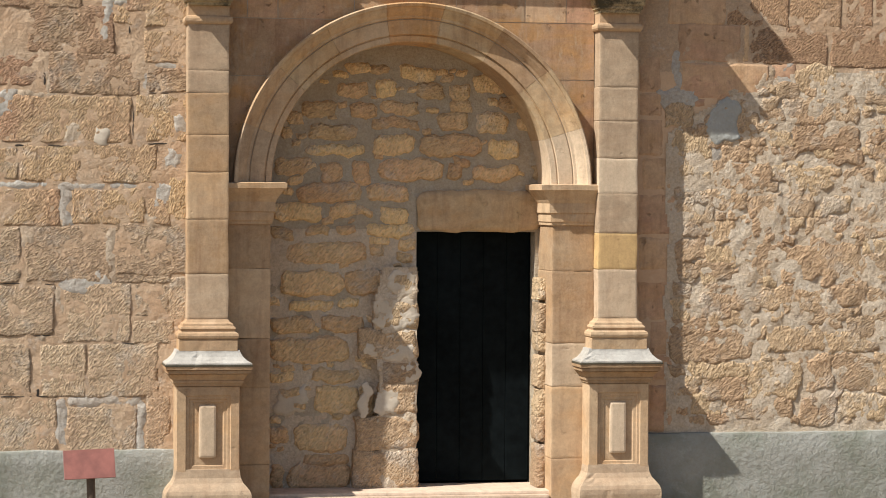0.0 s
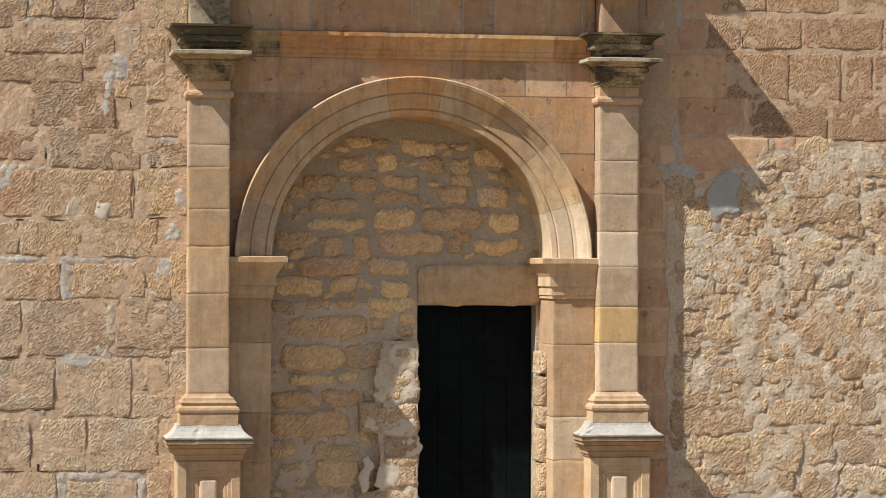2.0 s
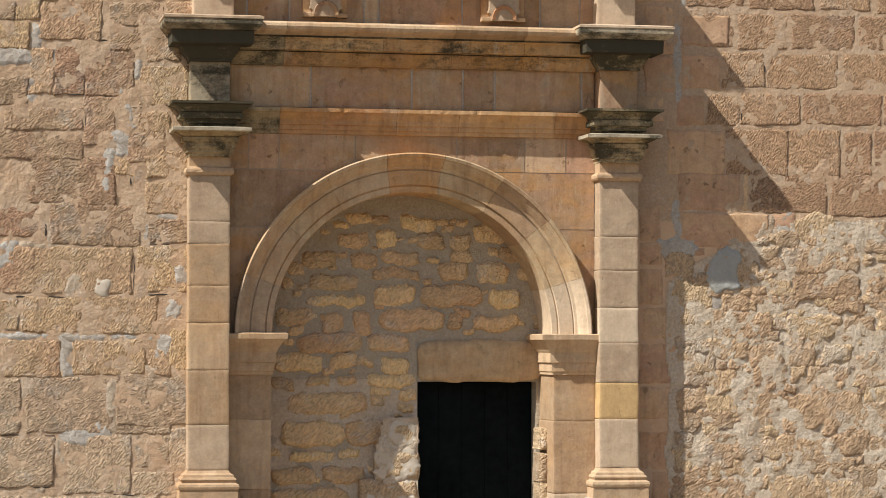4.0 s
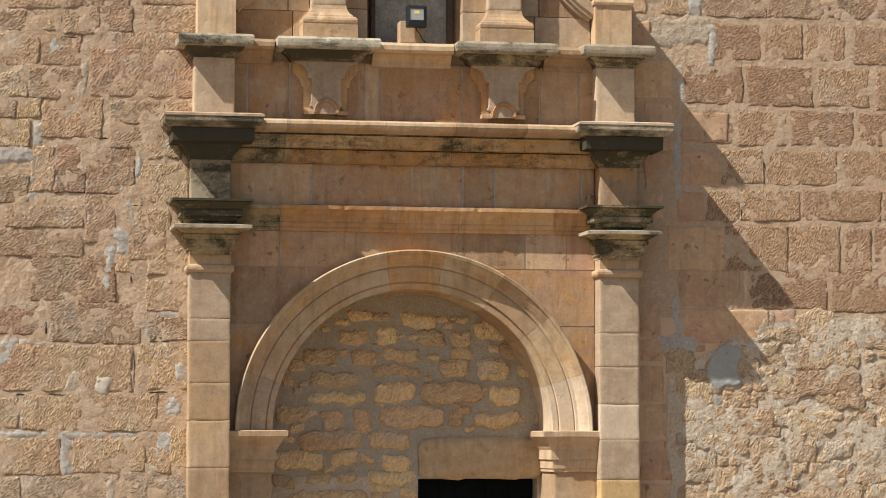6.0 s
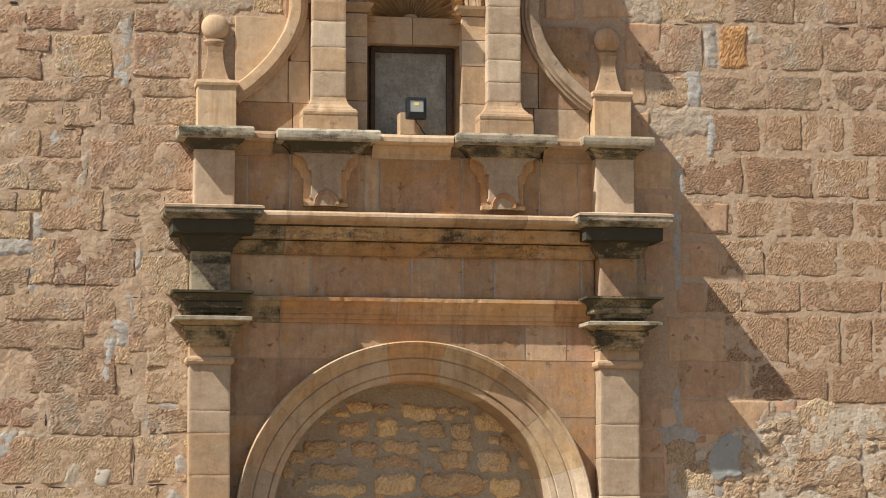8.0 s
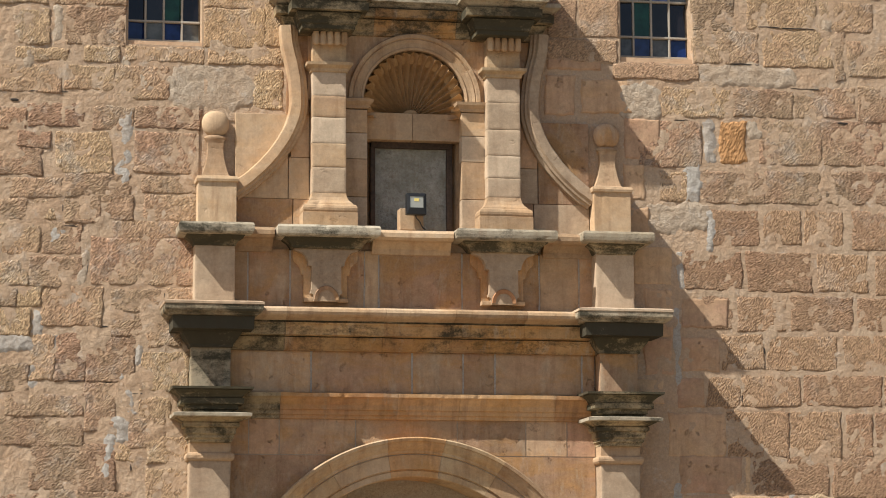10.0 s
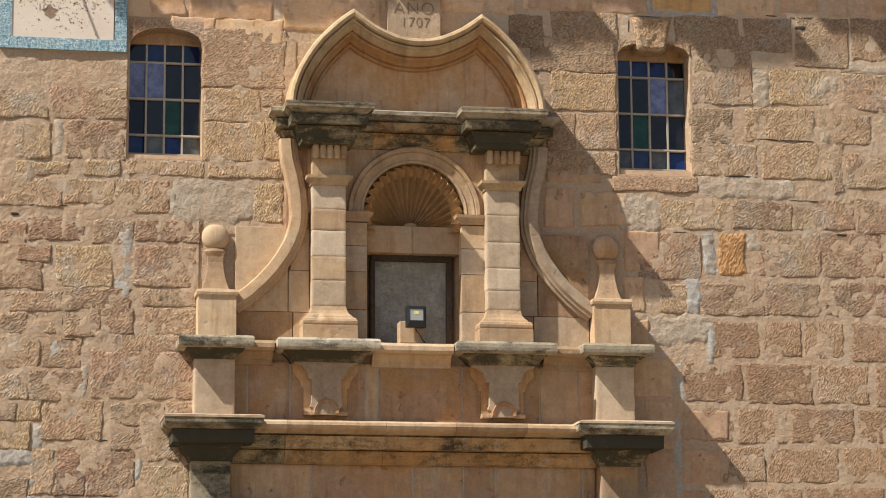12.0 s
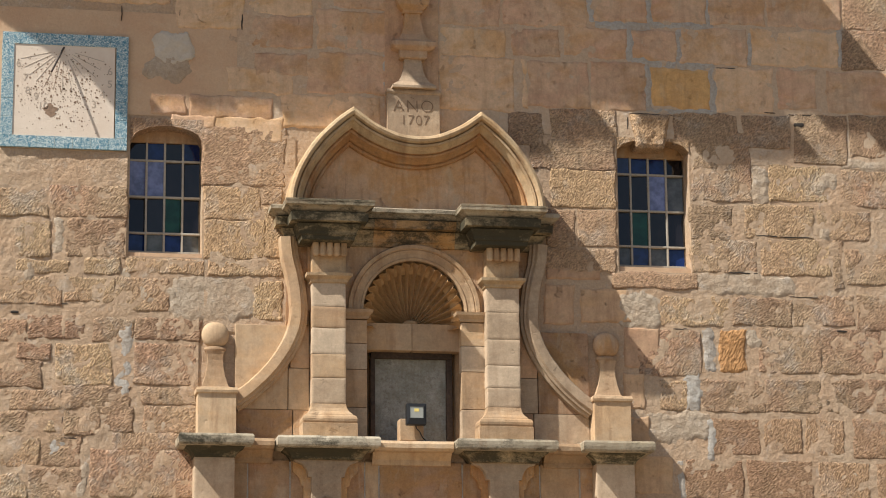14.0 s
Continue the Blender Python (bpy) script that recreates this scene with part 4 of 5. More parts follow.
def letters(words, size, x, y, z, material, parent, name="letters", depth=0.003, thin=0.0, wide=1.0):
    data = bpy.data.curves.new(name, "FONT")
    data.body, data.size, data.align_x, data.extrude = words, size, "CENTER", depth
    data.offset, data.space_character = thin, wide
    ob = new(name, data)
    ob.matrix_world = pose(x, y, z, 90, 0, 0)
    bpy.context.view_layer.update()
    mesh = bpy.data.meshes.new_from_object(ob.evaluated_get(bpy.context.evaluated_depsgraph_get()))
    mesh.transform(ob.matrix_world)
    bpy.data.objects.remove(ob)
    return link(name, mesh, material, parent)


letters("AÑO", 0.15, 0.0, -0.1005, 8.53, LETTER_SHADE, insc, thin=-0.0035, wide=1.12)
letters("1707", 0.125, 0.01, -0.1005, 8.415, LETTER_SHADE, insc, thin=-0.003, wide=1.05)


part("obelisk_foot", flatten(lathe([(0.19, 8.728), (0.19, 8.75), (0.16, 8.772), (0.135, 8.79), (0.105, 8.84), (0.085, 8.9), (0.074, 8.97), (0.074, 9.005)], 0.0, -0.04, square=True), -0.04, 0.62), PALE_STONE, portal, "flared stone baluster over the pediment")
part("obelisk_tray", flatten(lathe([(0.1, 9.0), (0.118, 9.01), (0.12, 9.07), (0.14, 9.075), (0.185, 9.1), (0.192, 9.11), (0.192, 9.14), (0.18, 9.148), (0.13, 9.17), (0.1, 9.22), (0.078, 9.3), (0.068, 9.38), (0.068, 9.41), (0.085, 9.414), (0.085, 9.44), (0.1, 9.45), (0.13, 9.48), (0.14, 9.54), (0.11, 9.62), (0.05, 9.68), (0.02, 9.72)], 0.0, -0.04, square=True), -0.04, 0.62), DRESSED_RED, portal, "stepped stone tray and tip")
part("obelisk_back", cut_block(-0.235, 0.235, -0.018, 0.02, 8.5, 9.9, 0.004), WALL_SMOOTH, portal)

# scrolls on both sides of the niche storey
scroll_profile = [(-0.07, 0.01), (-0.07, -0.115), (-0.06, -0.132), (-0.045, -0.136), (0.018, -0.14), (0.028, -0.128), (0.034, -0.118), (0.052, -0.114), (0.058, -0.09), (0.08, -0.084), (0.085, 0.0)]
line = curve_through([(-1.075, 7.4), (-1.06, 7.24), (-1.01, 7.03), (-0.985, 6.82), (-0.995, 6.66), (-1.06, 6.48), (-1.2, 6.27), (-1.37, 6.1), (-1.52, 5.99)], 6)
for side in (-1, 1):
    pts = [(x * -side, z) for x, z in line]
    prof = scroll_profile if side > 0 else [(-w, y) for w, y in scroll_profile]
    part("scroll", sweep(pts, prof), DRESSED if side < 0 else PALE_STONE, portal, "S-shaped stone scroll", smooth=True)
under(portal)

# ---- walled-up archway, door ----
infill = tagged(part("wall_infill", rings(bmesh.new(), [[(-1.3, 0.48, -0.28), (-1.3, 0.48, 3.8)], [(0.125, 0.48, -0.28), (0.125, 0.48, 3.8)]], False, False), INFILL_MORTAR), "archway walled up with ochre rubble in grey mortar", "wall", kind="structure")
bm = bmesh.new()
bm.from_mesh(infill.data)
for x0, x1, z0, z1 in ((0.125, 1.15, 2.1, 3.8), (1.15, 1.3, -0.28, 3.8)):
    bm.faces.new([bm.verts.new(p) for p in ((x0, 0.48, z0), (x1, 0.48, z0), (x1, 0.48, z1), (x0, 0.48, z1))])
for a, b in (((0.125, -0.28), (0.125, 2.1)), ((0.125, 2.1), (1.15, 2.1)), ((1.15, 2.1), (1.15, -0.28))):
    bm.faces.new([bm.verts.new(p) for p in ((a[0], 0.48, a[1]), (b[0], 0.48, b[1]), (b[0], 0.75, b[1]), (a[0], 0.75, a[1]))])
bmesh.ops.recalc_face_normals(bm, faces=bm.faces)
bm.to_mesh(infill.data)
bm.free()
door = tagged(part("door_1", cut_block(0.13, 1.145, 0.66, 0.7, -0.03, 2.095, 0.003), DOOR_PAINT), "closed black-painted wooden door in a rough stone opening", "door", kind="structure")
for k in range(5):
    part("door_board", cut_block(0.135 + 0.2 * k, 0.332 + 0.2 * k, 0.645, 0.662, -0.025, 2.09, 0.004), DOOR_PAINT, door)
part("keyhole_plate", cut_block(0.27, 0.30, 0.64, 0.646, 0.5, 0.56, 0.002), DOOR_PAINT, door)
step = tagged(part("door_step", cut_block(-1.22, 1.22, 0.02, 0.72, -0.27, -0.05, 0.02), STEP_STONE), "worn pale stone doorstep", "step", kind="structure")
tagged(part("step_riser", cut_block(-1.17, 1.17, -0.06, 0.02, -0.27, -0.075, 0.02), STEP_STONE), "worn pale stone doorstep edge", "step", kind="structure")

# ---- windows ----
ROWS_GLASS = (("bcbc", "kkgk", "sskk", "kbkb"), ("cbcb", "kgkk", "kksc", "bbbk"))


def window(index, x0, x1, z0, zs, zt, heights):
    """A leaded window of four by four coloured panes deep in its opening, under a flat arch."""
    y = 0.2
    ob = thing(f"window_{index + 1}", ((x0 + x1) / 2, y, z0), "leaded window with blue, green and dark glass panes", "window", kind="structure")
    head = heights[4]
    wide = (x1 - x0) / 4
    frame_ob = part("window_frame", rings(bmesh.new(), [[(x0, y, z0), (x1, y, z0), (x1, y, head + 0.02), (x0, y, head + 0.02)], [(x0 + 0.012, y - 0.02, heights[0]), (x1 - 0.012, y - 0.02, heights[0]), (x1 - 0.012, y - 0.02, head), (x0 + 0.012, y - 0.02, head)]], False, False, loop=True), LEAD, ob)
    for r in range(4):
        for c in range(4):
            a, b = x0 + wide * c, x0 + wide * (c + 1)
            tilt = random.uniform(-0.012, 0.012)
            rock = random.uniform(-0.01, 0.01) - (0.02 if ROWS_GLASS[index][r][c] == "s" else 0)
            bm = bmesh.new()
            bm.faces.new([bm.verts.new(p) for p in ((a + 0.004, y + tilt, heights[r]), (b - 0.004, y - tilt, heights[r]), (b - 0.004, y - tilt + rock, heights[r + 1]), (a + 0.004, y + tilt + rock, heights[r + 1]))])
            part("pane", bm, GLASS[ROWS_GLASS[index][r][c]], ob)
    for c in range(1, 4):
        part("came", cut_block(x0 + wide * c - 0.009, x0 + wide * c + 0.009, y - 0.028, y + 0.01, z0, head + 0.005, 0.004), LEAD, ob)
    for r in range(1, 4):
        part("came", cut_block(x0, x1, y - 0.03, y + 0.01, heights[r] - 0.009, heights[r] + 0.009, 0.004), LEAD, ob)
    part("window_sill", plate([(x0, z0 - 0.02), (x0, z0 + 0.035), (x1, z0 + 0.035), (x1, z0 - 0.02)], 0.02, 0.2, 0.006), TAN_PLASTER, ob)
    part("bottom_rail", cut_block(x0, x1, y - 0.03, y + 0.02, z0, heights[0], 0.004), LEAD, ob)
    part("head_board", cut_block(x0 - 0.01, x1 + 0.01, y - 0.035, y + 0.03, head, zt + 0.08, 0.004), DRESSED_RED, ob, "brown stone over the leaded panes")
    n = 14
    top = [(x0 + (x1 - x0) * i / n, zs + (zt - zs) * math.sqrt(max(0, 1 - (2 * i / n - 1) ** 2)) * 0.95) for i in range(n + 1)]
    part("window_head", plate([*top, (x1, 8.405), (x0, 8.405)], -0.012, 0.3), ASHLAR_FINE, ob)
    part("dark_room", cut_block(x0 - 0.05, x1 + 0.05, 0.5, 0.52, z0 - 0.1, zt + 0.1, 0), SHADE_DARK, ob)
    return under(ob)


for i, w in enumerate(WINDOWS):
    window(i, *w)

# ---- sundial ----
dial = thing("sundial", (-2.94, 0, 8.1), "white wall sundial with a blue tiled border and an iron gnomon", "sundial")
face = part("dial_face", plate([(-3.37, 8.21), (-3.37, 9.0), (-2.53, 9.0), (-2.53, 8.21)], -0.028, 0.0), DIAL_FACE, dial, "pitted cream plaster face with hour lines")
for k in range(7):
    a0, a1 = -3.467 + 0.1497 * k, -3.467 + 0.1497 * (k + 1)
    for z in (8.11, 9.0):
        part("border_tile", cut_block(a0 + 0.001, a1 - 0.001, -0.034, 0.0, z, z + 0.1, 0.002), TILE_GLAZE, dial)
for k in range(5):
    b0 = 8.21 + 0.158 * k
    for x in (-3.467, -2.52):
        part("border_tile", cut_block(x, x + 0.1, -0.034, 0.0, b0 + 0.001, b0 + 0.157, 0.002), TILE_GLAZE, dial)


def rod(name, a, b, r, material, parent, steps=8):
    a, b = Vector(a), Vector(b)
    bm = bmesh.new()
    bmesh.ops.create_cone(bm, cap_ends=True, segments=steps, radius1=r, radius2=r, depth=(b - a).length,
                          matrix=Matrix.Translation((a + b) / 2) @ (b - a).to_track_quat("Z", "Y").to_matrix().to_4x4())
    return part(name, bm, material, parent)


rod("gnomon", (-2.958, -0.026, 8.985), (-3.063, -0.193, 8.72), 0.008, IRON, dial)
for k in range(13):
    a = radians(-165 + 12.5 * k)
    p = (-2.965 + 0.1 * math.cos(a), -0.0285, 8.965 + 0.1 * math.sin(a))
    q = (-2.965 + 0.36 * math.cos(a), -0.0285, max(8.3, 8.965 + 0.36 * math.sin(a)))
    rod("hour_line", p, q, 0.0022, INK, face, 4)
for words, x, z in (("6", -3.33, 8.8), ("7", -3.27, 8.68), ("8", -3.25, 8.57), ("9", -3.18, 8.52), ("10", -3.12, 8.44), ("3", -2.7, 8.47), ("4", -2.63, 8.56), ("5", -2.57, 8.65), ("6", -2.57, 8.76)):
    letters(words, 0.09, x, -0.029, z, INK, face, "numeral", 0.001)
spot = random.Random(4)
bm = bmesh.new()
for k in range(620):
    r = 0.0028 + 0.0065 * spot.random() ** 3
    x, z = spot.gauss(-2.97, 0.2), spot.gauss(8.62, 0.17)
    if -3.34 < x < -2.56 and 8.24 < z < 8.97:
        bmesh.ops.create_circle(bm, cap_ends=True, segments=7, radius=r, matrix=pose(x, -0.0295, z, 90))
tagged(part("pitting", bm, PIT, face), kind="stuff")
blob = [(-3.06 + (0.055 + 0.018 * math.sin(5 * a)) * math.cos(a), 8.435 + (0.05 + 0.012 * math.sin(4 * a + 1)) * math.sin(a)) for a in [2 * math.pi * i / 20 for i in range(20)]]
part("broken_hole", plate(blob, -0.030, -0.02), PIT, face, "broken patch in the plaster")
under(dial)

# ---- floodlight in the niche ----
flood = thing("floodlight", (-0.02, -0.1, 5.7), "small black floodlight on a stone block in the niche", "lamp")
part("housing", cut_block(-0.10, 0.068, -0.24, -0.17, 5.815, 5.995, 0.01), BLACK_METAL, flood)
part("bezel", rings(bmesh.new(), [[(-0.095, -0.241, 5.82), (0.063, -0.241, 5.82), (0.063, -0.241, 5.99), (-0.095, -0.241, 5.99)], [(-0.072, -0.247, 5.872), (0.04, -0.247, 5.872), (0.04, -0.247, 5.965), (-0.072, -0.247, 5.965)]], False, False, loop=True), BLACK_METAL, flood)
part("lamp_glass", plate([(-0.08, 5.86), (-0.08, 5.975), (0.048, 5.975), (0.048, 5.86)], -0.2435, -0.24), REFLECTOR, flood, "pale reflector behind glass")
part("led", plate([(-0.035, 5.925), (-0.035, 5.95), (0.005, 5.95), (0.005, 5.925)], -0.2455, -0.243), LED_YELLOW, flood)
rod("swivel", (-0.016, -0.17, 5.9), (-0.016, -0.08, 5.87), 0.012, BLACK_METAL, flood)
part("mount_block", cut_block(-0.14, 0.06, -0.14, 0.0, 5.697, 5.88, 0.008), DRESSED, flood, "small stone block")
cable = curve_through([(-0.016, -0.2, 5.815), (-0.01, -0.2, 5.79), (0.02, -0.17, 5.77), (0.045, -0.15, 5.73), (0.075, -0.13, 5.706)], 4)
bm = bmesh.new()
rings(bm, [[(x + 0.005 * math.cos(t), y, z + 0.005 * math.sin(t)) for t in [math.pi * i / 3 for i in range(6)]] for x, y, z in cable], loop=True)
part("cable", bm, BLACK_METAL, flood)
under(flood)

# ---- signboard ----
sign = thing("signboard", (-2.66, -0.6, -0.25), "faded red metal plaque on a brown post before the wall", "sign")
bm = cut_block(-0.2, 0.2, -0.006, 0.006, -0.125, 0.115, 0.003)
bm.transform(pose(-2.665, -0.62, 0.285, -24, -2.2, 0))
board = part("plaque", bm, SIGN_RED, sign)
rod("post", (-2.64, -0.6, -0.25), (-2.655, -0.6, 0.25), 0.034, POST_BROWN, sign, 14)
under(sign)

# ---- laid stones of the walls ----
serial = iter(range(1, 100000))


def lay(table, material, parent, name="stone", gap=0.012, **shape):
    """Stones of single boxes (x0, x1, z0, z1)."""
    for x0, x1, z0, z1 in table:
        k = next(serial)
        link(name, stone(x0 + gap / 2, x1 - gap / 2, z0 + gap / 2, z1 - gap / 2, k, **shape), material, parent)


def fill(tables, x0, x1, z0, z1, tries, seed):
    """Small stones in what the given ones leave free."""
    s = random.Random(seed)
    placed = [r for table in tables for r in table]
    out = []
    for k in range(tries):
        w = s.uniform(0.07, 0.26) * (1.0 if k < tries / 2 else 0.6)
        h = w * s.uniform(0.4, 0.75)
        x, z = s.uniform(x0, x1 - w), s.uniform(z0, z1 - h)
        if all(x + w < a + 0.01 or x > b - 0.01 or z + h < c + 0.005 or z > d - 0.005 for a, b, c, d in placed):
            placed.append((x, x + w, z, z + h))
            out.append((x, x + w, z, z + h))
    return out


INFILL_ARCH = (
    (-0.49, -0.29, 3.42, 3.51), (-0.28, -0.12, 3.41, 3.48), (-0.03, 0.28, 3.37, 3.49),
    (-0.57, -0.29, 3.22, 3.34), (-0.24, -0.07, 3.23, 3.38), (0.13, 0.36, 3.22, 3.35), (0.40, 0.58, 3.21, 3.34), (0.61, 0.87, 3.27, 3.42),
    (-0.86, -0.56, 3.06, 3.20), (-0.45, -0.23, 3.06, 3.18), (-0.17, 0.15, 3.08, 3.19),
    (-0.98, -0.85, 2.97, 3.07), (-0.25, 0.05, 2.96, 3.06), (0.06, 0.15, 2.96, 3.04), (0.31, 0.56, 2.95, 3.10), (0.62, 0.89, 2.94, 3.11), (0.98, 1.11, 2.96, 3.05),
)
INFILL_MIDDLE = (
    (-1.03, -0.94, 2.87, 2.97), (-0.80, -0.40, 2.87, 3.00), (-0.26, 0.09, 2.75, 2.92), (0.16, 0.67, 2.74, 2.92), (0.73, 1.00, 2.73, 2.88),
    (-0.82, -0.32, 2.73, 2.82),
    (-1.10, -0.79, 2.57, 2.71), (-0.70, -0.52, 2.51, 2.68), (-0.42, -0.28, 2.49, 2.69), (-0.18, 0.35, 2.53, 2.71), (0.38, 0.50, 2.53, 2.67), (0.59, 0.98, 2.54, 2.66), (1.11, 1.25, 2.56, 2.67),
    (-0.87, -0.35, 2.34, 2.50), (-0.31, 0.04, 2.34, 2.48), (-1.03, -0.93, 2.40, 2.46),
)
INFILL_LINTEL = (
    (-1.10, -0.67, 2.18, 2.33), (-0.62, -0.40, 2.21, 2.33), (-0.19, 0.04, 2.17, 2.31),
    (-1.10, -0.91, 2.03, 2.13), (-0.80, -0.60, 2.06, 2.14), (-0.56, -0.40, 2.08, 2.15), (-0.31, 0.08, 2.06, 2.17),
    (-0.99, -0.30, 1.84, 2.02), (-0.27, -0.15, 1.89, 1.99), (-0.03, 0.11, 1.93, 2.02),
)
INFILL_LOW = (
    (-1.03, -0.52, 1.56, 1.77), (-0.47, -0.11, 1.56, 1.77), (-0.10, 0.11, 1.56, 1.75),
    (-0.95, -0.58, 1.45, 1.53), (-0.54, -0.37, 1.45, 1.52), (-1.15, -1.03, 1.46, 1.53),
    (-1.11, -0.75, 1.25, 1.39), (-0.69, -0.33, 1.26, 1.39), (-0.24, 0.11, 1.29, 1.51),
    (-1.12, -0.45, 1.00, 1.21), (-0.37, 0.11, 1.04, 1.27),
    (-1.13, -0.92, 0.83, 0.91), (-0.77, -0.37, 0.83, 0.94), (-0.18, 0.11, 0.83, 1.00),
    (-0.74, -0.37, 0.58, 0.81), (-0.35, -0.23, 0.54, 0.81), (-0.20, 0.11, 0.57, 0.82),
    (-1.12, -0.95, 0.34, 0.47), (-0.90, -0.46, 0.25, 0.48), (-0.39, 0.12, 0.27, 0.54),
    (-0.83, -0.44, 0.14, 0.23), (-0.42, 0.12, -0.06, 0.26),
    (-1.10, -1.00, -0.06, 0.14), (-0.96, -0.43, -0.07, 0.14),
)
DOOR_SIDE = (
    (1.20, 1.28, 1.52, 1.70), (1.19, 1.28, 1.27, 1.51), (1.19, 1.29, 1.10, 1.26), (1.18, 1.29, 0.80, 1.06), (1.18, 1.28, 0.56, 0.78), (1.17, 1.28, 0.34, 0.54), (1.20, 1.29, -0.04, 0.31),
)
RUBBLE_TOP = (
    (3.31, 3.65, 3.34, 3.51), (3.99, 4.10, 3.36, 3.47), (3.17, 3.84, 3.04, 3.24),
    (3.29, 3.86, 2.82, 3.01), (3.92, 4.03, 2.87, 3.06), (3.94, 4.10, 2.75, 2.86), (2.23, 2.54, 2.75, 2.92), (2.65, 2.85, 2.72, 2.84), (2.16, 2.38, 3.00, 3.17),
    (2.56, 3.05, 2.50, 2.70), (3.23, 3.62, 2.50, 2.67), (3.73, 3.97, 2.48, 2.63), (4.02, 4.10, 2.52, 2.68), (2.27, 2.44, 2.56, 2.71),
    (2.27, 2.59, 2.21, 2.39), (2.88, 3.16, 2.25, 2.44), (3.17, 3.44, 2.25, 2.43), (3.51, 3.75, 2.30, 2.42),
)
RUBBLE_MIDDLE = (
    (2.32, 2.52, 2.10, 2.21), (2.92, 3.22, 2.09, 2.24), (3.41, 3.75, 2.12, 2.24), (3.85, 4.11, 2.06, 2.33),
    (2.26, 2.50, 1.87, 2.04), (3.20, 3.88, 1.72, 2.00), (2.91, 3.19, 1.88, 2.00), (2.91, 3.08, 1.74, 1.87), (3.90, 4.11, 1.93, 2.05), (3.90, 4.11, 1.77, 1.92),
    (2.26, 2.41, 1.74, 1.86), (2.43, 2.74, 1.74, 1.86), (2.59, 2.74, 2.02, 2.21), (2.52, 2.74, 2.07, 2.16),
)
RUBBLE_LOW = (
    (2.24, 2.37, 1.59, 1.69), (2.74, 2.98, 1.47, 1.62), (3.00, 3.55, 1.47, 1.63), (3.59, 3.93, 1.50, 1.64), (3.97, 4.11, 1.53, 1.69),
    (2.22, 2.34, 1.40, 1.57), (2.46, 2.72, 1.40, 1.59), (3.27, 3.56, 1.35, 1.46), (3.57, 3.79, 1.39, 1.48), (3.79, 4.12, 1.21, 1.40),
    (2.22, 2.53, 1.27, 1.39), (2.55, 2.87, 1.31, 1.41), (2.24, 2.93, 1.03, 1.27), (3.03, 3.56, 1.11, 1.31), (3.57, 3.94, 1.10, 1.25),
)
RUBBLE_FOOT = (
    (2.36, 2.84, 0.90, 1.01), (2.48, 2.85, 0.70, 0.89), (2.85, 3.34, 0.72, 1.02), (3.42, 3.62, 0.77, 1.04), (3.63, 4.03, 0.78, 1.06), (4.03, 4.12, 0.78, 1.08),
    (2.40, 2.65, 0.59, 0.74), (2.80, 3.28, 0.53, 0.69), (3.35, 3.66, 0.50, 0.73), (3.69, 4.12, 0.53, 0.72), (2.69, 2.81, 0.58, 0.65),
)
STRIP = (
    (1.92, 2.11, 3.28, 3.58), (1.92, 2.12, 3.08, 3.27), (1.93, 2.13, 2.75, 3.05), (1.95, 2.25, 2.46, 2.73), (1.92, 2.24, 2.09, 2.43), (1.93, 2.21, 1.79, 2.06),
)
STRIP2 = (
    (1.93, 2.21, 1.37, 1.69), (2.03, 2.22, 1.09, 1.36), (2.03, 2.23, 0.86, 1.07),
)
LEFT_LOW = (
    (-4.1, -2.99, 3.27, 3.51), (-2.96, -2.24, 3.2, 3.54), (-2.2, -1.84, 3.46, 3.72), (-2.19, -2.06, 3.23, 3.42),
    (-2.05, -1.84, 3.23, 3.43), (-4.1, -3.08, 2.81, 3.17), (-3.29, -2.3, 2.81, 3.19), (-2.27, -1.84, 2.83, 3.21),
    (-4.1, -3.2, 2.51, 2.76), (-3.19, -2.7, 2.5, 2.79), (-2.68, -2.1, 2.49, 2.8), (-3.32, -2.87, 2.14, 2.44),
    (-2.78, -2.19, 2.16, 2.44), (-2.0, -1.84, 2.18, 2.54), (-2.17, -1.99, 2.15, 2.36),
)
LEFT_FOOT = (
    (-4.1, -3.18, 1.68, 2.13), (-3.15, -2.46, 1.69, 2.14), (-2.43, -1.84, 1.75, 2.16), (-2.43, -1.98, 1.68, 1.92),
    (-4.1, -2.91, 1.26, 1.66), (-2.85, -2.31, 1.2, 1.67), (-2.27, -1.99, 1.41, 1.67), (-2.29, -1.95, 1.19, 1.38),
    (-2.0, -1.85, 1.38, 1.74), (-4.1, -3.1, 0.78, 1.19), (-3.03, -2.66, 0.76, 1.18), (-2.64, -2.08, 0.76, 1.2),
    (-4.1, -2.89, 0.32, 0.77), (-2.82, -2.25, 0.31, 0.68), (-2.18, -1.98, 0.32, 0.77),
)
LEFT_MIDDLE = (
    (-2.94, -2.69, 4.41, 4.82), (-2.7, -2.3, 4.41, 4.82), (-3.14, -2.94, 4.41, 4.79), (-2.2, -1.92, 4.7, 5.02),
    (-2.26, -1.86, 4.35, 4.67), (-2.7, -2.45, 4.01, 4.41), (-3.34, -2.7, 4.13, 4.31), (-4.1, -2.7, 3.89, 4.13),
    (-2.27, -2.0, 4.12, 4.3), (-2.35, -2.04, 3.88, 4.13), (-4.1, -3.14, 4.77, 5.01), (-4.1, -3.14, 4.32, 4.55),
    (-3.13, -2.44, 3.53, 3.92), (-2.45, -2.27, 3.77, 3.91), (-2.2, -1.85, 3.75, 3.98),
)
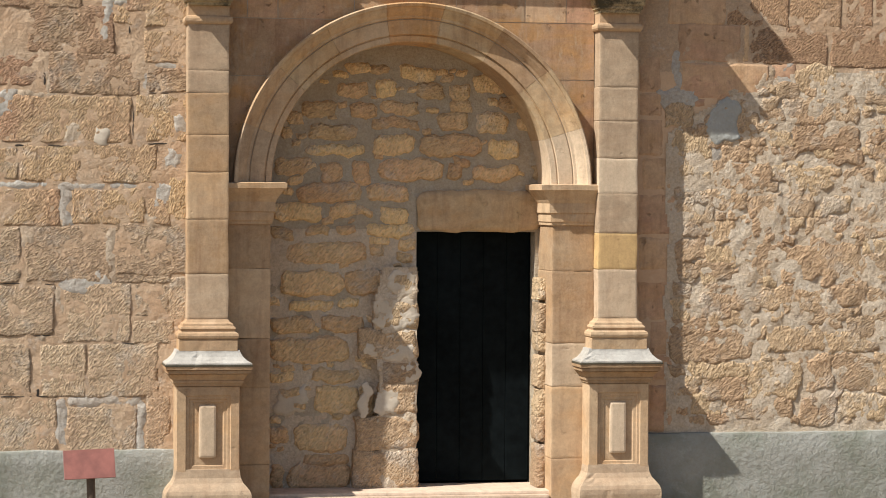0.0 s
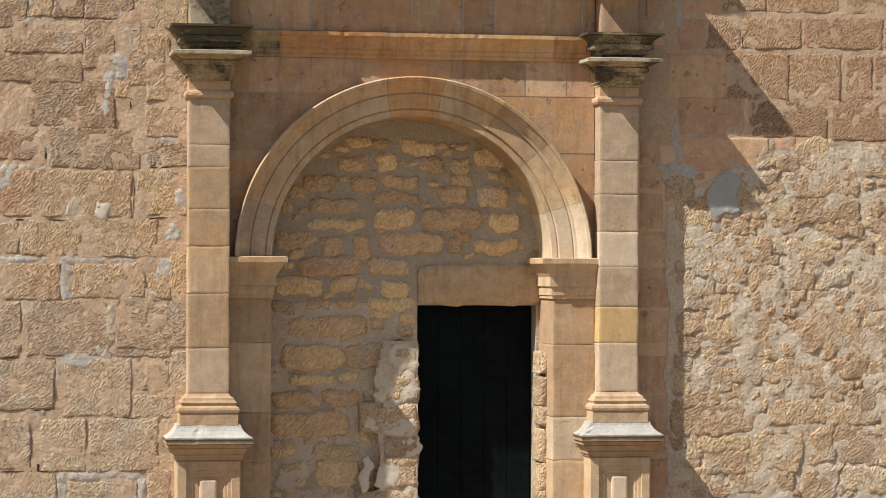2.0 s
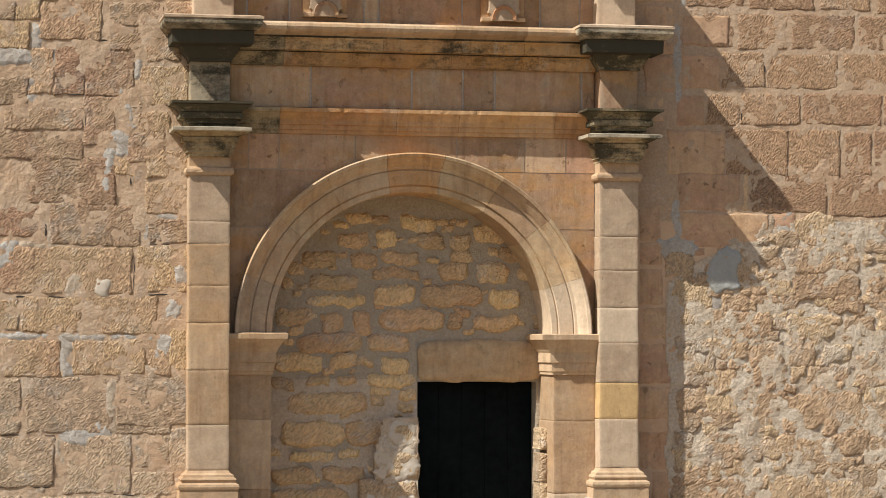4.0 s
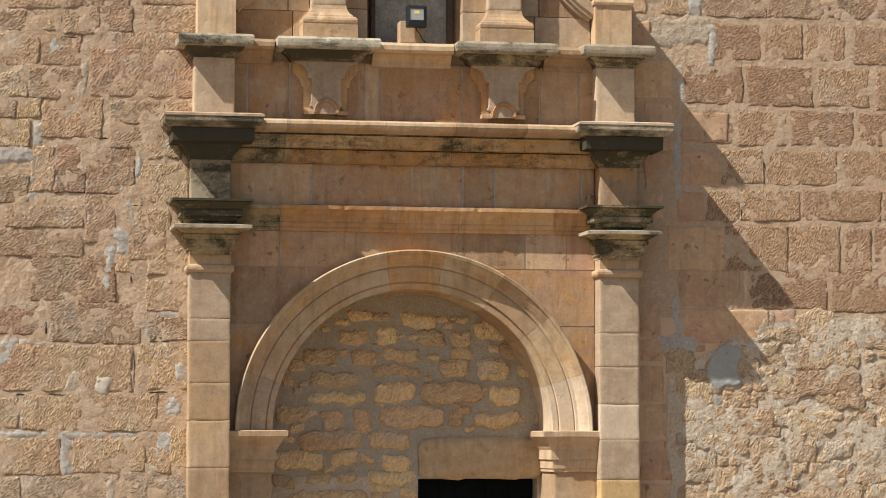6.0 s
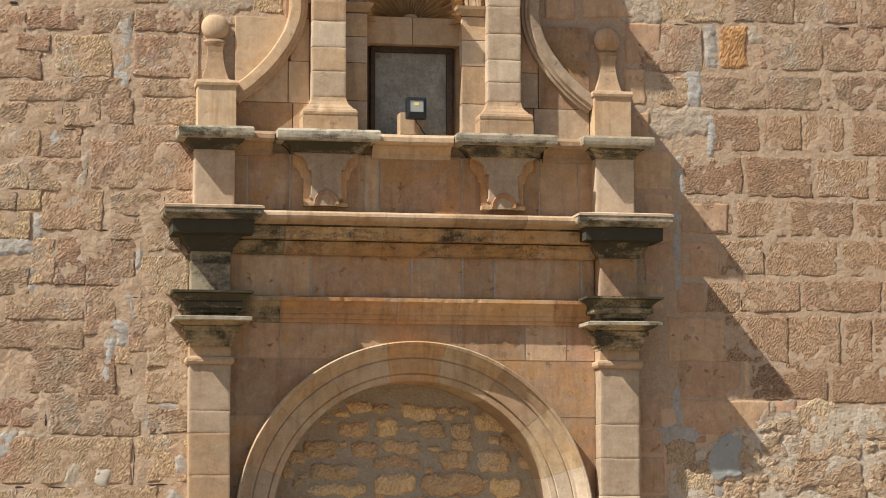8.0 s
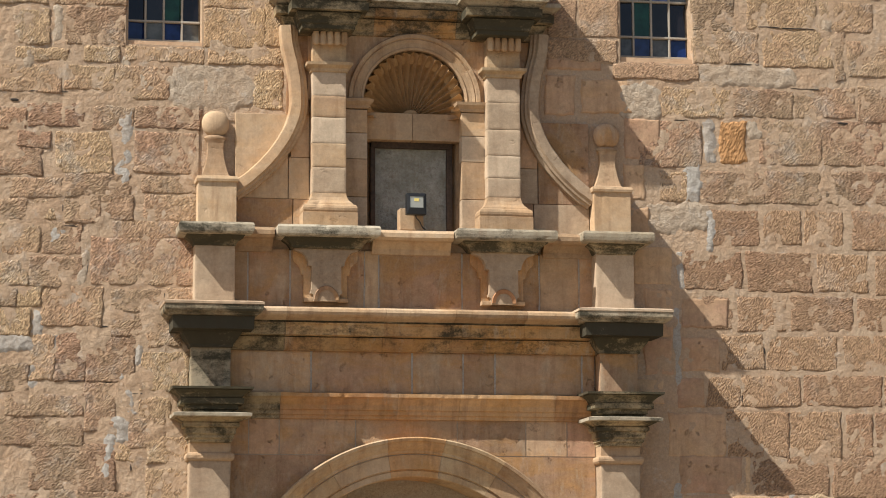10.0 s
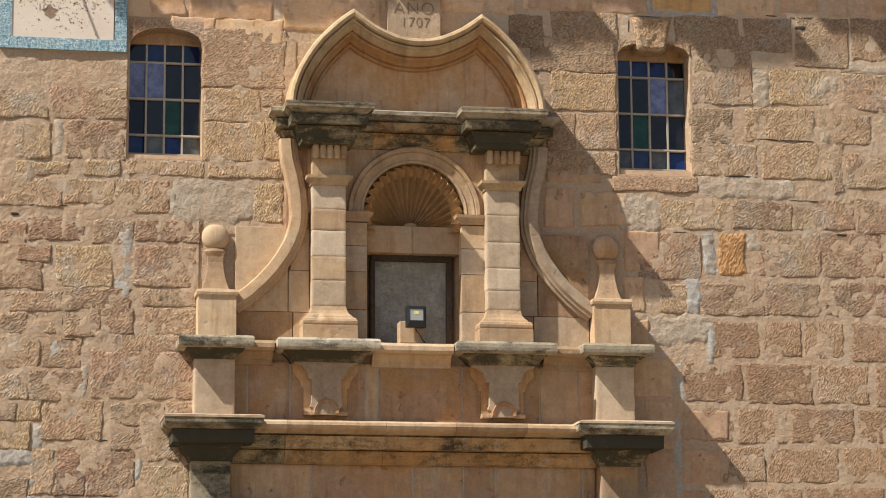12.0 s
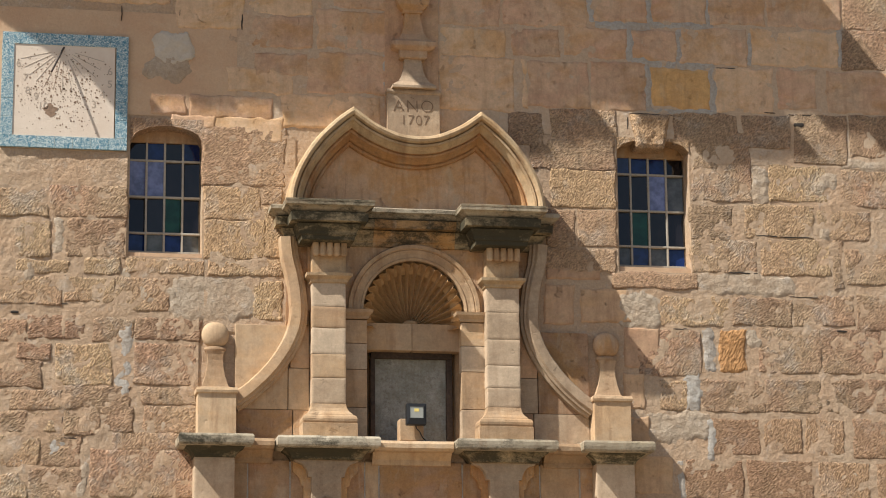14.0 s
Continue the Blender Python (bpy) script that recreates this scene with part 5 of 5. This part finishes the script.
LEFT_UPPER = (
    (-2.51, -2.09, 4.99, 5.18), (-2.51, -2.24, 4.79, 4.99), (-3.06, -2.56, 4.86, 5.19), (-4.1, -3.16, 5.18, 5.39),
    (-3.16, -2.72, 5.18, 5.44), (-2.06, -1.79, 5.07, 5.2), (-2.68, -1.8, 5.21, 5.6), (-4.1, -3.07, 5.44, 5.71),
    (-3.07, -2.74, 5.45, 5.72), (-2.5, -1.8, 5.59, 5.74), (-2.89, -2.59, 5.71, 5.94), (-3.14, -2.94, 5.73, 5.9),
    (-4.1, -3.18, 5.72, 5.9), (-2.25, -1.8, 5.74, 5.97), (-2.59, -2.32, 5.74, 5.96), (-4.1, -3.25, 5.01, 5.17),
    (-3.3, -3.06, 5.01, 5.18),
)
LEFT_HIGH = (
    (-4.1, -2.9, 5.9, 6.07), (-2.89, -2.35, 5.92, 6.12), (-2.26, -1.81, 5.97, 6.12), (-4.1, -3.07, 6.09, 6.32),
    (-3.28, -3.0, 6.32, 6.46), (-2.97, -2.5, 6.12, 6.47), (-2.33, -1.82, 6.14, 6.49), (-4.1, -3.21, 6.47, 6.66),
    (-3.2, -2.73, 6.5, 6.7), (-2.68, -2.34, 6.48, 6.69), (-2.33, -1.78, 6.51, 6.7), (-4.1, -2.92, 6.78, 7.02),
    (-2.91, -2.5, 6.81, 7.02), (-2.49, -2.04, 6.75, 7.04), (-1.35, -1.1, 6.71, 7.04), (-3.31, -2.87, 7.05, 7.16),
    (-2.75, -2.45, 7.05, 7.19), (-2.41, -1.76, 7.07, 7.2), (-1.73, -1.1, 7.07, 7.22), (-3.33, -3.02, 7.19, 7.49),
    (-2.9, -2.41, 7.19, 7.52), (-4.1, -3.05, 7.52, 7.77), (-3.04, -2.4, 7.53, 7.8),
)
RIGHT_LOW = (
    (2.64, 3.02, 4.59, 4.89), (3.04, 3.67, 4.59, 4.89), (3.72, 4.6, 4.59, 4.9), (2.51, 2.8, 4.27, 4.53),
    (2.81, 3.33, 4.28, 4.55), (3.36, 4.06, 4.29, 4.56), (4.08, 4.6, 4.29, 4.57), (2.68, 3.23, 3.85, 4.24),
    (3.24, 3.69, 3.85, 4.24), (3.73, 3.97, 3.86, 4.23), (3.99, 4.6, 3.86, 4.24), (2.89, 3.56, 3.53, 3.86),
    (3.6, 4.6, 3.51, 3.87),
)
RIGHT_SHADE = (
    (2.29, 2.63, 4.57, 4.87), (2.25, 2.5, 4.26, 4.52), (2.16, 2.67, 3.85, 4.23), (2.29, 2.71, 4.94, 5.2),
    (2.25, 2.81, 3.54, 3.87), (2.28, 3.06, 3.27, 3.53), (2.82, 2.88, 3.55, 3.87),
)
RIGHT_ROWS = (
    (2.57, 3.0, 5.65, 5.96), (3.03, 3.37, 5.66, 5.96), (3.4, 3.75, 5.66, 5.97), (3.82, 4.6, 5.64, 5.98),
    (2.32, 2.84, 5.27, 5.6), (2.88, 3.46, 5.26, 5.61), (3.5, 3.96, 5.27, 5.6), (4.02, 4.6, 5.25, 5.6),
    (2.48, 2.75, 4.93, 5.21), (2.78, 3.22, 4.92, 5.22), (3.26, 3.82, 4.93, 5.23), (3.86, 4.6, 4.93, 5.22),
)
RIGHT_HIGH = (
    (2.46, 3.0, 7.86, 8.48), (3.15, 3.68, 7.88, 8.21), (3.81, 4.6, 7.85, 8.19), (2.45, 2.82, 7.52, 7.83),
    (2.92, 3.55, 7.55, 7.85), (3.58, 4.07, 7.55, 7.82), (2.44, 3.03, 7.23, 7.52), (3.06, 3.7, 7.22, 7.55),
    (3.82, 4.6, 7.16, 7.48), (3.71, 3.81, 7.11, 7.55), (2.15, 2.77, 6.75, 7.01), (2.79, 3.33, 6.77, 7.02),
    (3.33, 3.89, 6.78, 7.06), (3.91, 4.6, 6.76, 7.08), (1.94, 2.5, 6.31, 6.72), (3.01, 3.57, 6.36, 6.75),
    (3.57, 4.13, 6.37, 6.77), (2.12, 2.38, 6.02, 6.28), (2.48, 3.05, 6.01, 6.29), (3.05, 3.56, 6.02, 6.31),
    (3.58, 4.6, 6.03, 6.33),
)
NICHE_SHADE = (
    (1.13, 1.4, 6.74, 7.09), (1.44, 1.9, 6.76, 7.06), (1.15, 1.63, 7.13, 7.24), (1.82, 2.14, 6.38, 6.74),
    (1.81, 2.0, 6.02, 6.34), (1.79, 2.03, 5.68, 5.97), (1.87, 2.22, 5.3, 5.63), (1.97, 2.23, 4.86, 5.27),
    (1.96, 2.22, 4.53, 4.85), (1.86, 2.14, 4.28, 4.51),
)
WINDOW_SIDE = (
    (-1.78, -1.08, 7.85, 8.36), (-1.77, -1.29, 7.55, 7.84), (-1.77, -1.26, 7.22, 7.55), (-1.26, -1.08, 7.23, 7.68),
    (-1.28, -1.11, 7.69, 7.86),
)
WINDOW_SIDE2 = (
    (1.73, 2.49, 7.07, 7.21), (1.25, 1.78, 8.11, 8.52), (1.2, 1.78, 7.76, 8.1), (1.16, 1.42, 7.41, 7.74),
    (1.44, 1.78, 7.42, 7.75), (1.13, 1.77, 7.2, 7.4),
)
TOP_LEFT = (
    (-2.02, -1.45, 9.22, 9.67), (-1.41, -0.86, 9.37, 9.7), (-1.4, -0.86, 9.08, 9.36), (-0.82, -0.18, 9.45, 9.74),
    (-0.82, -0.19, 9.09, 9.43), (-1.34, -0.9, 8.83, 9.02), (-1.57, -1.02, 8.67, 8.88), (-0.9, -0.2, 8.69, 9.05),
    (-1.9, -1.2, 8.44, 8.63), (-1.11, -0.28, 8.39, 8.67), (-2.22, -1.93, 8.45, 8.62), (-1.68, -1.11, 8.24, 8.45),
    (-2.8, -2.08, 9.42, 9.64), (-2.05, -1.69, 8.34, 8.44),
)
TOP_RIGHT = (
    (0.25, 0.78, 9.35, 9.79), (0.81, 1.56, 9.38, 9.83), (1.62, 2.09, 9.45, 9.86), (2.14, 2.63, 9.47, 9.89),
    (2.67, 3.17, 9.47, 9.92), (3.19, 3.87, 9.48, 9.95), (0.25, 0.82, 9.08, 9.33), (0.88, 1.3, 9.11, 9.35),
    (1.35, 1.9, 9.12, 9.39), (1.96, 2.36, 9.11, 9.39), (2.39, 3.0, 9.1, 9.43), (3.04, 3.84, 9.12, 9.45),
    (0.24, 0.89, 8.6, 9.07), (0.97, 1.01, 8.64, 9.06), (1.02, 1.56, 8.65, 9.06), (1.58, 2.07, 8.64, 9.08),
    (2.7, 3.22, 8.67, 9.08), (3.27, 3.62, 8.73, 9.09), (3.72, 4.6, 8.71, 9.09),
)
TOP_FOOT = (
    (3.9, 4.6, 9.48, 9.99), (3.87, 4.6, 9.11, 9.47), (0.84, 1.15, 8.3, 8.59), (1.21, 1.8, 8.39, 8.64),
    (2.31, 2.89, 8.36, 8.65), (2.93, 3.37, 8.35, 8.65), (3.4, 3.89, 8.23, 8.68), (3.91, 4.6, 8.31, 8.69),
    (1.04, 1.78, 8.1, 8.37),
)

PICKED = {"gap": -0.008, "edge_width": 0.01, "edge_drop": 0.002, "pitch": 0.02, "wobble": 0.018, "round_corner": 0.0}
for table, look_of in ((LEFT_LOW, ASHLAR), (LEFT_FOOT, ASHLAR_PALE), (LEFT_MIDDLE, ASHLAR), (LEFT_UPPER, ASHLAR)):
    lay(table, look_of, wall, "ashlar_block", proud=0.012, rough=0.0065, **PICKED)
lay(LEFT_HIGH, ASHLAR, wall, "ashlar_block", proud=0.0125, rough=0.007, **PICKED)
lay(WINDOW_SIDE + WINDOW_SIDE2, ASHLAR_FINE, wall, "ashlar_block", proud=0.0125, rough=0.004, **PICKED)
for table in (RIGHT_LOW, RIGHT_ROWS):
    lay(table, ASHLAR_RED, wall, "ashlar_block", proud=0.009, rough=0.004, **PICKED)
lay(RIGHT_HIGH, ASHLAR, wall, "ashlar_block", proud=0.009, rough=0.0065, **PICKED)
lay(RIGHT_SHADE + NICHE_SHADE, WALL_SMOOTH, wall, "ashlar_block", gap=0.004, proud=0.011, rough=0.004, wobble=0.016, edge_width=0.01, edge_drop=0.002)
for x0, x1, z0, z1 in ((-4.2, -1.8, 0.3, 7.19), (-4.2, -2.41, 7.19, 8.1), (1.85, 4.7, 3.45, 7.2), (2.46, 4.7, 7.2, 8.5), (1.1, 1.79, 7.2, 8.4), (-1.76, -1.0, 6.6, 8.3)):
    sheet = relief_sheet(x0, x1, z0, z1, -0.009 if x0 < 1 else -0.0064, 0.0075 if x0 < 1 else 0.005, 0.02, 7)
    tagged(link("mortar_bed", sheet, WALL_MORTAR, wall), kind="stuff")
for table in (TOP_LEFT, TOP_RIGHT):
    lay(table, TOP_STONE, wall, "ashlar_block", gap=-0.016, y=-0.003, proud=0.009, rough=0.0045, wobble=0.024, edge_width=0.012, edge_drop=0.003)
lay(TOP_FOOT, ASHLAR, wall, "ashlar_block", y=-0.003, proud=0.009, rough=0.004, **PICKED)
tagged(link("mortar_bed", relief_sheet(-1.5, 4.7, 8.2, 10.1, -0.0075, 0.004, 0.026, 3, keep=lambda x, z: z > 8.42 or not (-1.2 < x < 1.2 or 1.79 < x < 2.45)), TOP_MORTAR, wall), kind="stuff")
tagged(link("plaster_bed", relief_sheet(-4.2, -1.5, 8.1, 9.33, -0.004, 0.004, keep=lambda x, z: not (-2.42 < x < -1.75 and z < 8.42)), TAN_PLASTER, wall, "smooth tan plaster round the sundial"), kind="stuff")
tagged(link("plaster_bed", relief_sheet(1.86, 2.6, 0.42, 3.56, -0.003, 0.004), TAN_PLASTER, wall, "smooth tan plaster beside the portal"), kind="stuff")
lay(((2.28, 2.98, 3.22, 3.54), (2.14, 2.5, 3.17, 3.24), (2.98, 3.3, 3.38, 3.54), (1.92, 2.24, 0.44, 0.84)), WALL_SMOOTH, wall, "ashlar_block", gap=0.0, y=-0.002, proud=0.008, rough=0.005, wobble=0.03)
lay(STRIP, WALL_SMOOTH, wall, "ashlar_block", gap=-0.02, proud=0.008, rough=0.004)
lay(STRIP2, WALL_SMOOTH, wall, "ashlar_block", gap=-0.02, proud=0.008, rough=0.004)
RUBBLE = (RUBBLE_TOP, RUBBLE_MIDDLE, RUBBLE_LOW, RUBBLE_FOOT)
SMALL = [r for r in fill(RUBBLE, 2.22, 4.5, 0.5, 3.4, 3000, 6) if r[3] < 3.4 - max(0, 3.1 - r[0]) * 0.5]
for table in (*RUBBLE, SMALL):
    lay(table, RUBBLE_STONE, wall, "rubble_stone", gap=-0.045, y=-0.005, proud=0.011, rough=0.0085, wobble=0.05, round_corner=0.12, edge_width=0.016, edge_drop=0.003)
tagged(link("mortar_bed", relief_sheet(2.12, 4.6, 0.42, 3.52, -0.012, 0.0105, 0.018, keep=lambda x, z: x > 2.17 + 0.06 * hump((z * 3, 1), 4) and z < 3.46 + 0.05 * hump((x * 3, 2), 5) - max(0, 3.1 - x) * 0.55), RUBBLE_MORTAR, wall), kind="stuff")
INFILL = (INFILL_ARCH, INFILL_MIDDLE, INFILL_LINTEL, INFILL_LOW)
CHIPS = [r for r in fill((*INFILL, ((0.1, 1.3, -0.3, 2.5),)), -1.12, 1.05, 0.0, 3.5, 900, 3) if math.hypot(r[0], r[3] - 2.5) < 1.15 or r[3] < 2.5]
for table in (INFILL_ARCH, INFILL_MIDDLE, INFILL_LINTEL, [r for r in INFILL_LOW if not (r[1] > 0.1 and r[3] < 1.85)], CHIPS):
    lay(table, INFILL_STONE, infill, "rubble_stone", gap=-0.01, y=0.472, proud=0.022, rough=0.011, wobble=0.035, round_corner=0.2)
lay([r for r in INFILL_LOW if r[1] > 0.1 and r[3] < 1.85], RUBBLE_STONE, infill, "quoin_stone", gap=-0.02, y=0.375, proud=0.014, back=0.14, rough=0.01, wobble=0.022, round_corner=0.03)
tagged(link("mortar_bed", relief_sheet(-0.36, 0.112, -0.06, 1.8, 0.366, 0.016, 0.02, 9, keep=lambda x, z: x > -0.2 + 0.09 * hump((z * 3, 1), 4)), RUBBLE_MORTAR, infill), kind="stuff")
tagged(link("mortar_bed", relief_sheet(-1.25, 0.12, 2.12, 3.78, 0.474, 0.011), INFILL_MORTAR, infill), kind="stuff")
tagged(link("mortar_bed", relief_sheet(-1.25, 0.12, -0.25, 2.12, 0.474, 0.012, 0.024, 5), LOW_LIT_MORTAR, infill), kind="stuff")
lay([(1.125, 1.2, z0, z1) for x0, x1, z0, z1 in DOOR_SIDE], RUBBLE_STONE, infill, "jamb_stone", gap=-0.01, y=0.2, back=0.25, pitch=0.016, proud=0.01, rough=0.01, wobble=0.02, round_corner=0.06)
lay(((-0.12, 0.11, 1.56, 1.76), (-0.24, 0.11, 1.28, 1.54), (-0.11, 0.11, 1.01, 1.25), (-0.33, 0.11, 1.03, 1.14), (-0.22, -0.03, 0.56, 0.77), (-0.35, -0.28, 0.54, 0.82), (-0.05, 0.11, 0.84, 1.01)), WHITE_PLASTER, infill, "plaster_patch", gap=-0.01, y=0.364, proud=0.004, rough=0.006, wobble=0.05, pitch=0.016, round_corner=0.25)
link("lintel", stone(0.12, 1.2, 2.1, 2.45, 7, 0.46, 0.03, 0.006, 0.02, 0.05, 0.3, 0.08), OCHRE_STONE, infill, "large flat stone lintel over the door")
link("plaster_patch", stone(-1.09, -0.83, 0.567, 0.78, 8, 0.47, 0.012, 0.006, 0.06), WHITE_PLASTER, infill, "white plaster patch")
key = stone(1.912, 2.284, 8.315, 8.62, 3, -0.015, 0.03, 0.01, 0.012, 0.02, 0.2)
for v in key.vertices:
    v.co.x = 2.1 + (v.co.x - 2.1) * (0.66 + 0.34 * (v.co.z - 8.315) / 0.305)
link("keystone", key, ASHLAR_FINE, wall, "rough keystone over the window")
GREY = (
    (-2.55, -2.46, 3.59, 4.01), (-3.44, -3.21, 3.02, 3.26), (-2.88, -2.78, 2.15, 2.47), (-2.14, -1.99, 2.27, 2.52),
    (-3.39, -2.72, 2.44, 2.5), (-2.72, -2.12, 2.44, 2.49), (-2.22, -1.85, 3.42, 3.47), (-2.22, -2.17, 3.23, 3.43),
    (-2.61, -2.46, 1.65, 1.82), (-2.85, -2.48, 1.59, 1.74), (-2.9, -2.81, 0.36, 0.76), (-2.81, -2.21, 0.68, 0.76),
    (-2.25, -2.18, 0.3, 0.7), (-1.98, -1.85, 2.9, 3.06), (-2.04, -1.91, 2.6, 2.78), (2.56, 2.81, 2.85, 3.21),
    (3.14, 3.26, 3.23, 3.54), (2.1, 2.42, 3.16, 3.31), (2.23, 2.29, 3.34, 3.64), (2.53, 2.64, 2.71, 2.87),
)
GREY_HIGH = (
    (-2.44, -2.36, 4.41, 4.57), (-2.42, -2.28, 4.14, 4.48), (-2.47, -2.29, 3.9, 4.16), (-3.14, -3.04, 4.78, 4.98),
    (-3.43, -3.1, 4.64, 4.78), (-3.21, -3.11, 4.35, 4.56), (-2.97, -2.92, 4.5, 4.79), (-3.24, -3.16, 5.46, 5.67),
    (-3.02, -2.89, 5.54, 5.72), (-2.45, -2.34, 6.03, 6.67), (-2.3, -2.24, 4.56, 4.8), (2.51, 2.61, 6.34, 6.74),
    (2.36, 2.5, 6.05, 6.35), (2.27, 2.33, 5.26, 5.59), (2.53, 2.6, 5.59, 5.94), (2.23, 2.29, 4.43, 5.11),
)
LIME = (
    (-2.77, -2.68, 5.19, 5.59), (-2.05, -1.36, 6.7, 7.06), (-2.49, -2.36, 7.02, 7.1), (-3.01, -2.92, 7.2, 7.51),
    (1.77, 2.14, 6.73, 7.04), (2.5, 3.34, 7.03, 7.22), (2.99, 3.15, 7.86, 8.2), (2.01, 2.56, 5.77, 6.01),
    (2.89, 3.02, 6.58, 6.74), (3.81, 4.6, 8.18, 8.28), (3.63, 3.81, 8.01, 8.16), (-3.25, -3.16, 6.99, 7.16),
    (3.59, 3.69, 7.55, 7.66), (-2.32, -2.0, 6.81, 6.96),
)
LIME_LOW = (
    (-3.19, -3.07, 1.95, 2.15), (-3.07, -2.97, 1.22, 1.32), (-2.92, -2.84, 1.36, 1.66), (-2.51, -2.42, 1.69, 2.13),
    (-2.99, -2.94, 3.18, 3.52), (-2.86, -2.7, 2.8, 2.95), (-3.22, -2.86, 3.17, 3.23), (-2.19, -1.99, 2.14, 2.25),
    (2.97, 3.11, 3.31, 3.51), (2.7, 3.0, 3.22, 3.32),
)
GREY_TOP = (
    (1.89, 1.97, 9.08, 9.4), (2.06, 2.12, 8.64, 9.08), (2.64, 2.72, 8.65, 9.09), (1.61, 2.12, 9.38, 9.46),
    (2.12, 2.7, 9.41, 9.47), (1.94, 2.37, 9.04, 9.13), (2.35, 2.72, 9.05, 9.13), (2.34, 2.41, 9.11, 9.42),
    (2.08, 2.14, 9.44, 9.77), (2.61, 2.68, 9.45, 9.8), (2.08, 2.69, 8.63, 8.69), (1.55, 1.63, 9.43, 9.8),
    (3.0, 3.05, 9.11, 9.44), (-0.26, -0.18, 8.69, 9.24), (3.83, 3.89, 9.13, 9.49),
)
CRACKS_TOP = (
    (3.352, 3.57, 8.668, 8.683), (2.717, 2.913, 9.068, 9.083), (3.401, 3.494, 8.559, 8.631), (-1.468, -1.44, 9.223, 9.425),
    (-1.993, -1.974, 9.308, 9.458), (2.677, 2.692, 9.487, 9.675), (1.897, 1.908, 8.475, 8.638), (1.909, 2.305, 8.621, 8.631),
    (-2.489, -2.474, 9.243, 9.433), (3.1, 3.239, 8.676, 8.692),
)
CRACKS = (
    (-3.344, -3.129, 3.29, 3.303), (-3.013, -2.977, 3.275, 3.411), (-3.235, -3.145, 2.779, 2.802), (-2.975, -2.831, 2.782, 2.795),
    (-2.17, -2.015, 2.808, 2.826), (-2.293, -2.275, 2.838, 3.184), (-2.171, -1.852, 3.215, 3.229), (-3.348, -2.918, 1.673, 1.687),
    (-3.347, -2.925, 1.255, 1.269), (-2.446, -2.282, 1.189, 1.207), (-2.086, -2.072, 0.944, 1.192), (-3.059, -3.005, 0.768, 0.85),
    (-3.346, -2.897, 0.764, 0.778), (-2.179, -2.005, 0.325, 0.339), (-3.012, -2.989, 1.596, 1.65), (-2.328, -2.301, 3.694, 3.786),
    (-1.992, -1.978, 1.595, 1.71), (-2.086, -2.04, 2.245, 2.319), (3.137, 3.157, 2.318, 2.404), (2.879, 2.894, 1.143, 1.257),
)
CRACKS_HIGH = (
    (-2.691, -2.677, 4.06, 4.351), (-2.329, -2.315, 5.81, 5.955), (-2.697, -2.684, 5.206, 5.577), (-2.625, -2.516, 4.857, 4.88),
    (-2.835, -2.463, 4.411, 4.429), (-2.071, -2.052, 5.079, 5.181), (-3.334, -3.27, 6.703, 6.74), (2.813, 2.828, 4.291, 4.406),
    (3.012, 3.037, 4.725, 4.802), (2.762, 3.025, 7.228, 7.248), (3.304, 3.57, 7.032, 7.042), (3.023, 3.534, 7.561, 7.577),
    (3.724, 3.817, 6.738, 6.768), (2.249, 2.374, 6.724, 6.738), (-2.325, -2.234, 4.319, 4.338), (-1.875, -1.866, 4.067, 4.113),
    (-3.426, -2.878, 6.792, 6.807), (-2.919, -2.826, 7.029, 7.048), (-2.906, -2.892, 5.805, 5.889), (-2.949, -2.73, 5.681, 5.695),
)
for table, look_of in ((GREY, PATCH_MORTAR), (GREY_HIGH, PATCH_MORTAR), (GREY_TOP, PATCH_MORTAR), (LIME, LIME_PATCH), (LIME_LOW, LIME_PATCH)):
    for box in table:
        thin = min(box[1] - box[0], box[3] - box[2])
        lay((box,), look_of, wall, "mortar_patch", gap=-0.02, y=-0.0078, proud=0.005, rough=0.006, wobble=min(0.06, 0.45 * thin), pitch=0.014, back=0.04, round_corner=0.2, edge_width=0.045, edge_drop=0.004)
link("plaster_patch", stone(-2.2, -1.86, 8.88, 9.17, 12, -0.009, 0.008, 0.01, 0.05, 0.016, 0.04, 0.35), WHITE_PLASTER, wall, "pale plaster patch under the eave")
link("plaster_patch", stone(-2.28, -1.9, 8.74, 8.96, 13, -0.008, 0.004, 0.006, 0.05, 0.016, 0.04, 0.35), PALE_PATCH, wall, "pale plaster patch under the eave")
link("mortar_patch", stone(2.55, 2.82, 2.84, 3.22, 31, -0.016, 0.008, 0.004, 0.05, 0.016, 0.05, 0.25), BLUE_MORTAR, wall, "smooth blue-grey mortar patch")
link("plaster_patch", stone(-2.63, -2.49, 2.76, 2.93, 14, -0.006, 0.012, 0.006, 0.06), WHITE_PLASTER, wall, "white plaster patch")
link("ashlar_block", stone(2.11, 2.65, 8.68, 9.05, 21, -0.006, 0.01, 0.005, 0.03), ORANGE_SMOOTH, wall, "orange sandstone block")
link("ashlar_block", stone(2.65, 2.91, 6.35, 6.74, 22, -0.004, 0.01, 0.007, 0.03), ORANGE_STONE, wall, "orange sandstone block")
for table in (CRACKS, CRACKS_HIGH, CRACKS_TOP):
    for x0, x1, z0, z1 in table:
        k = next(serial)
        flat = x1 - x0 > z1 - z0
        x1, z1 = x0 + (x1 - x0) * (1.0 if flat else 0.5), z0 + (z1 - z0) * (0.6 if flat else 0.7)
        link("gap", stone(x0, x1, z0, z1, k, -0.0145, 0.002, 0.001, 0.008, 0.012, 0.03, 0.3), SHADE_DARK, wall, "dark sliver painting a shaded gap in the joint")
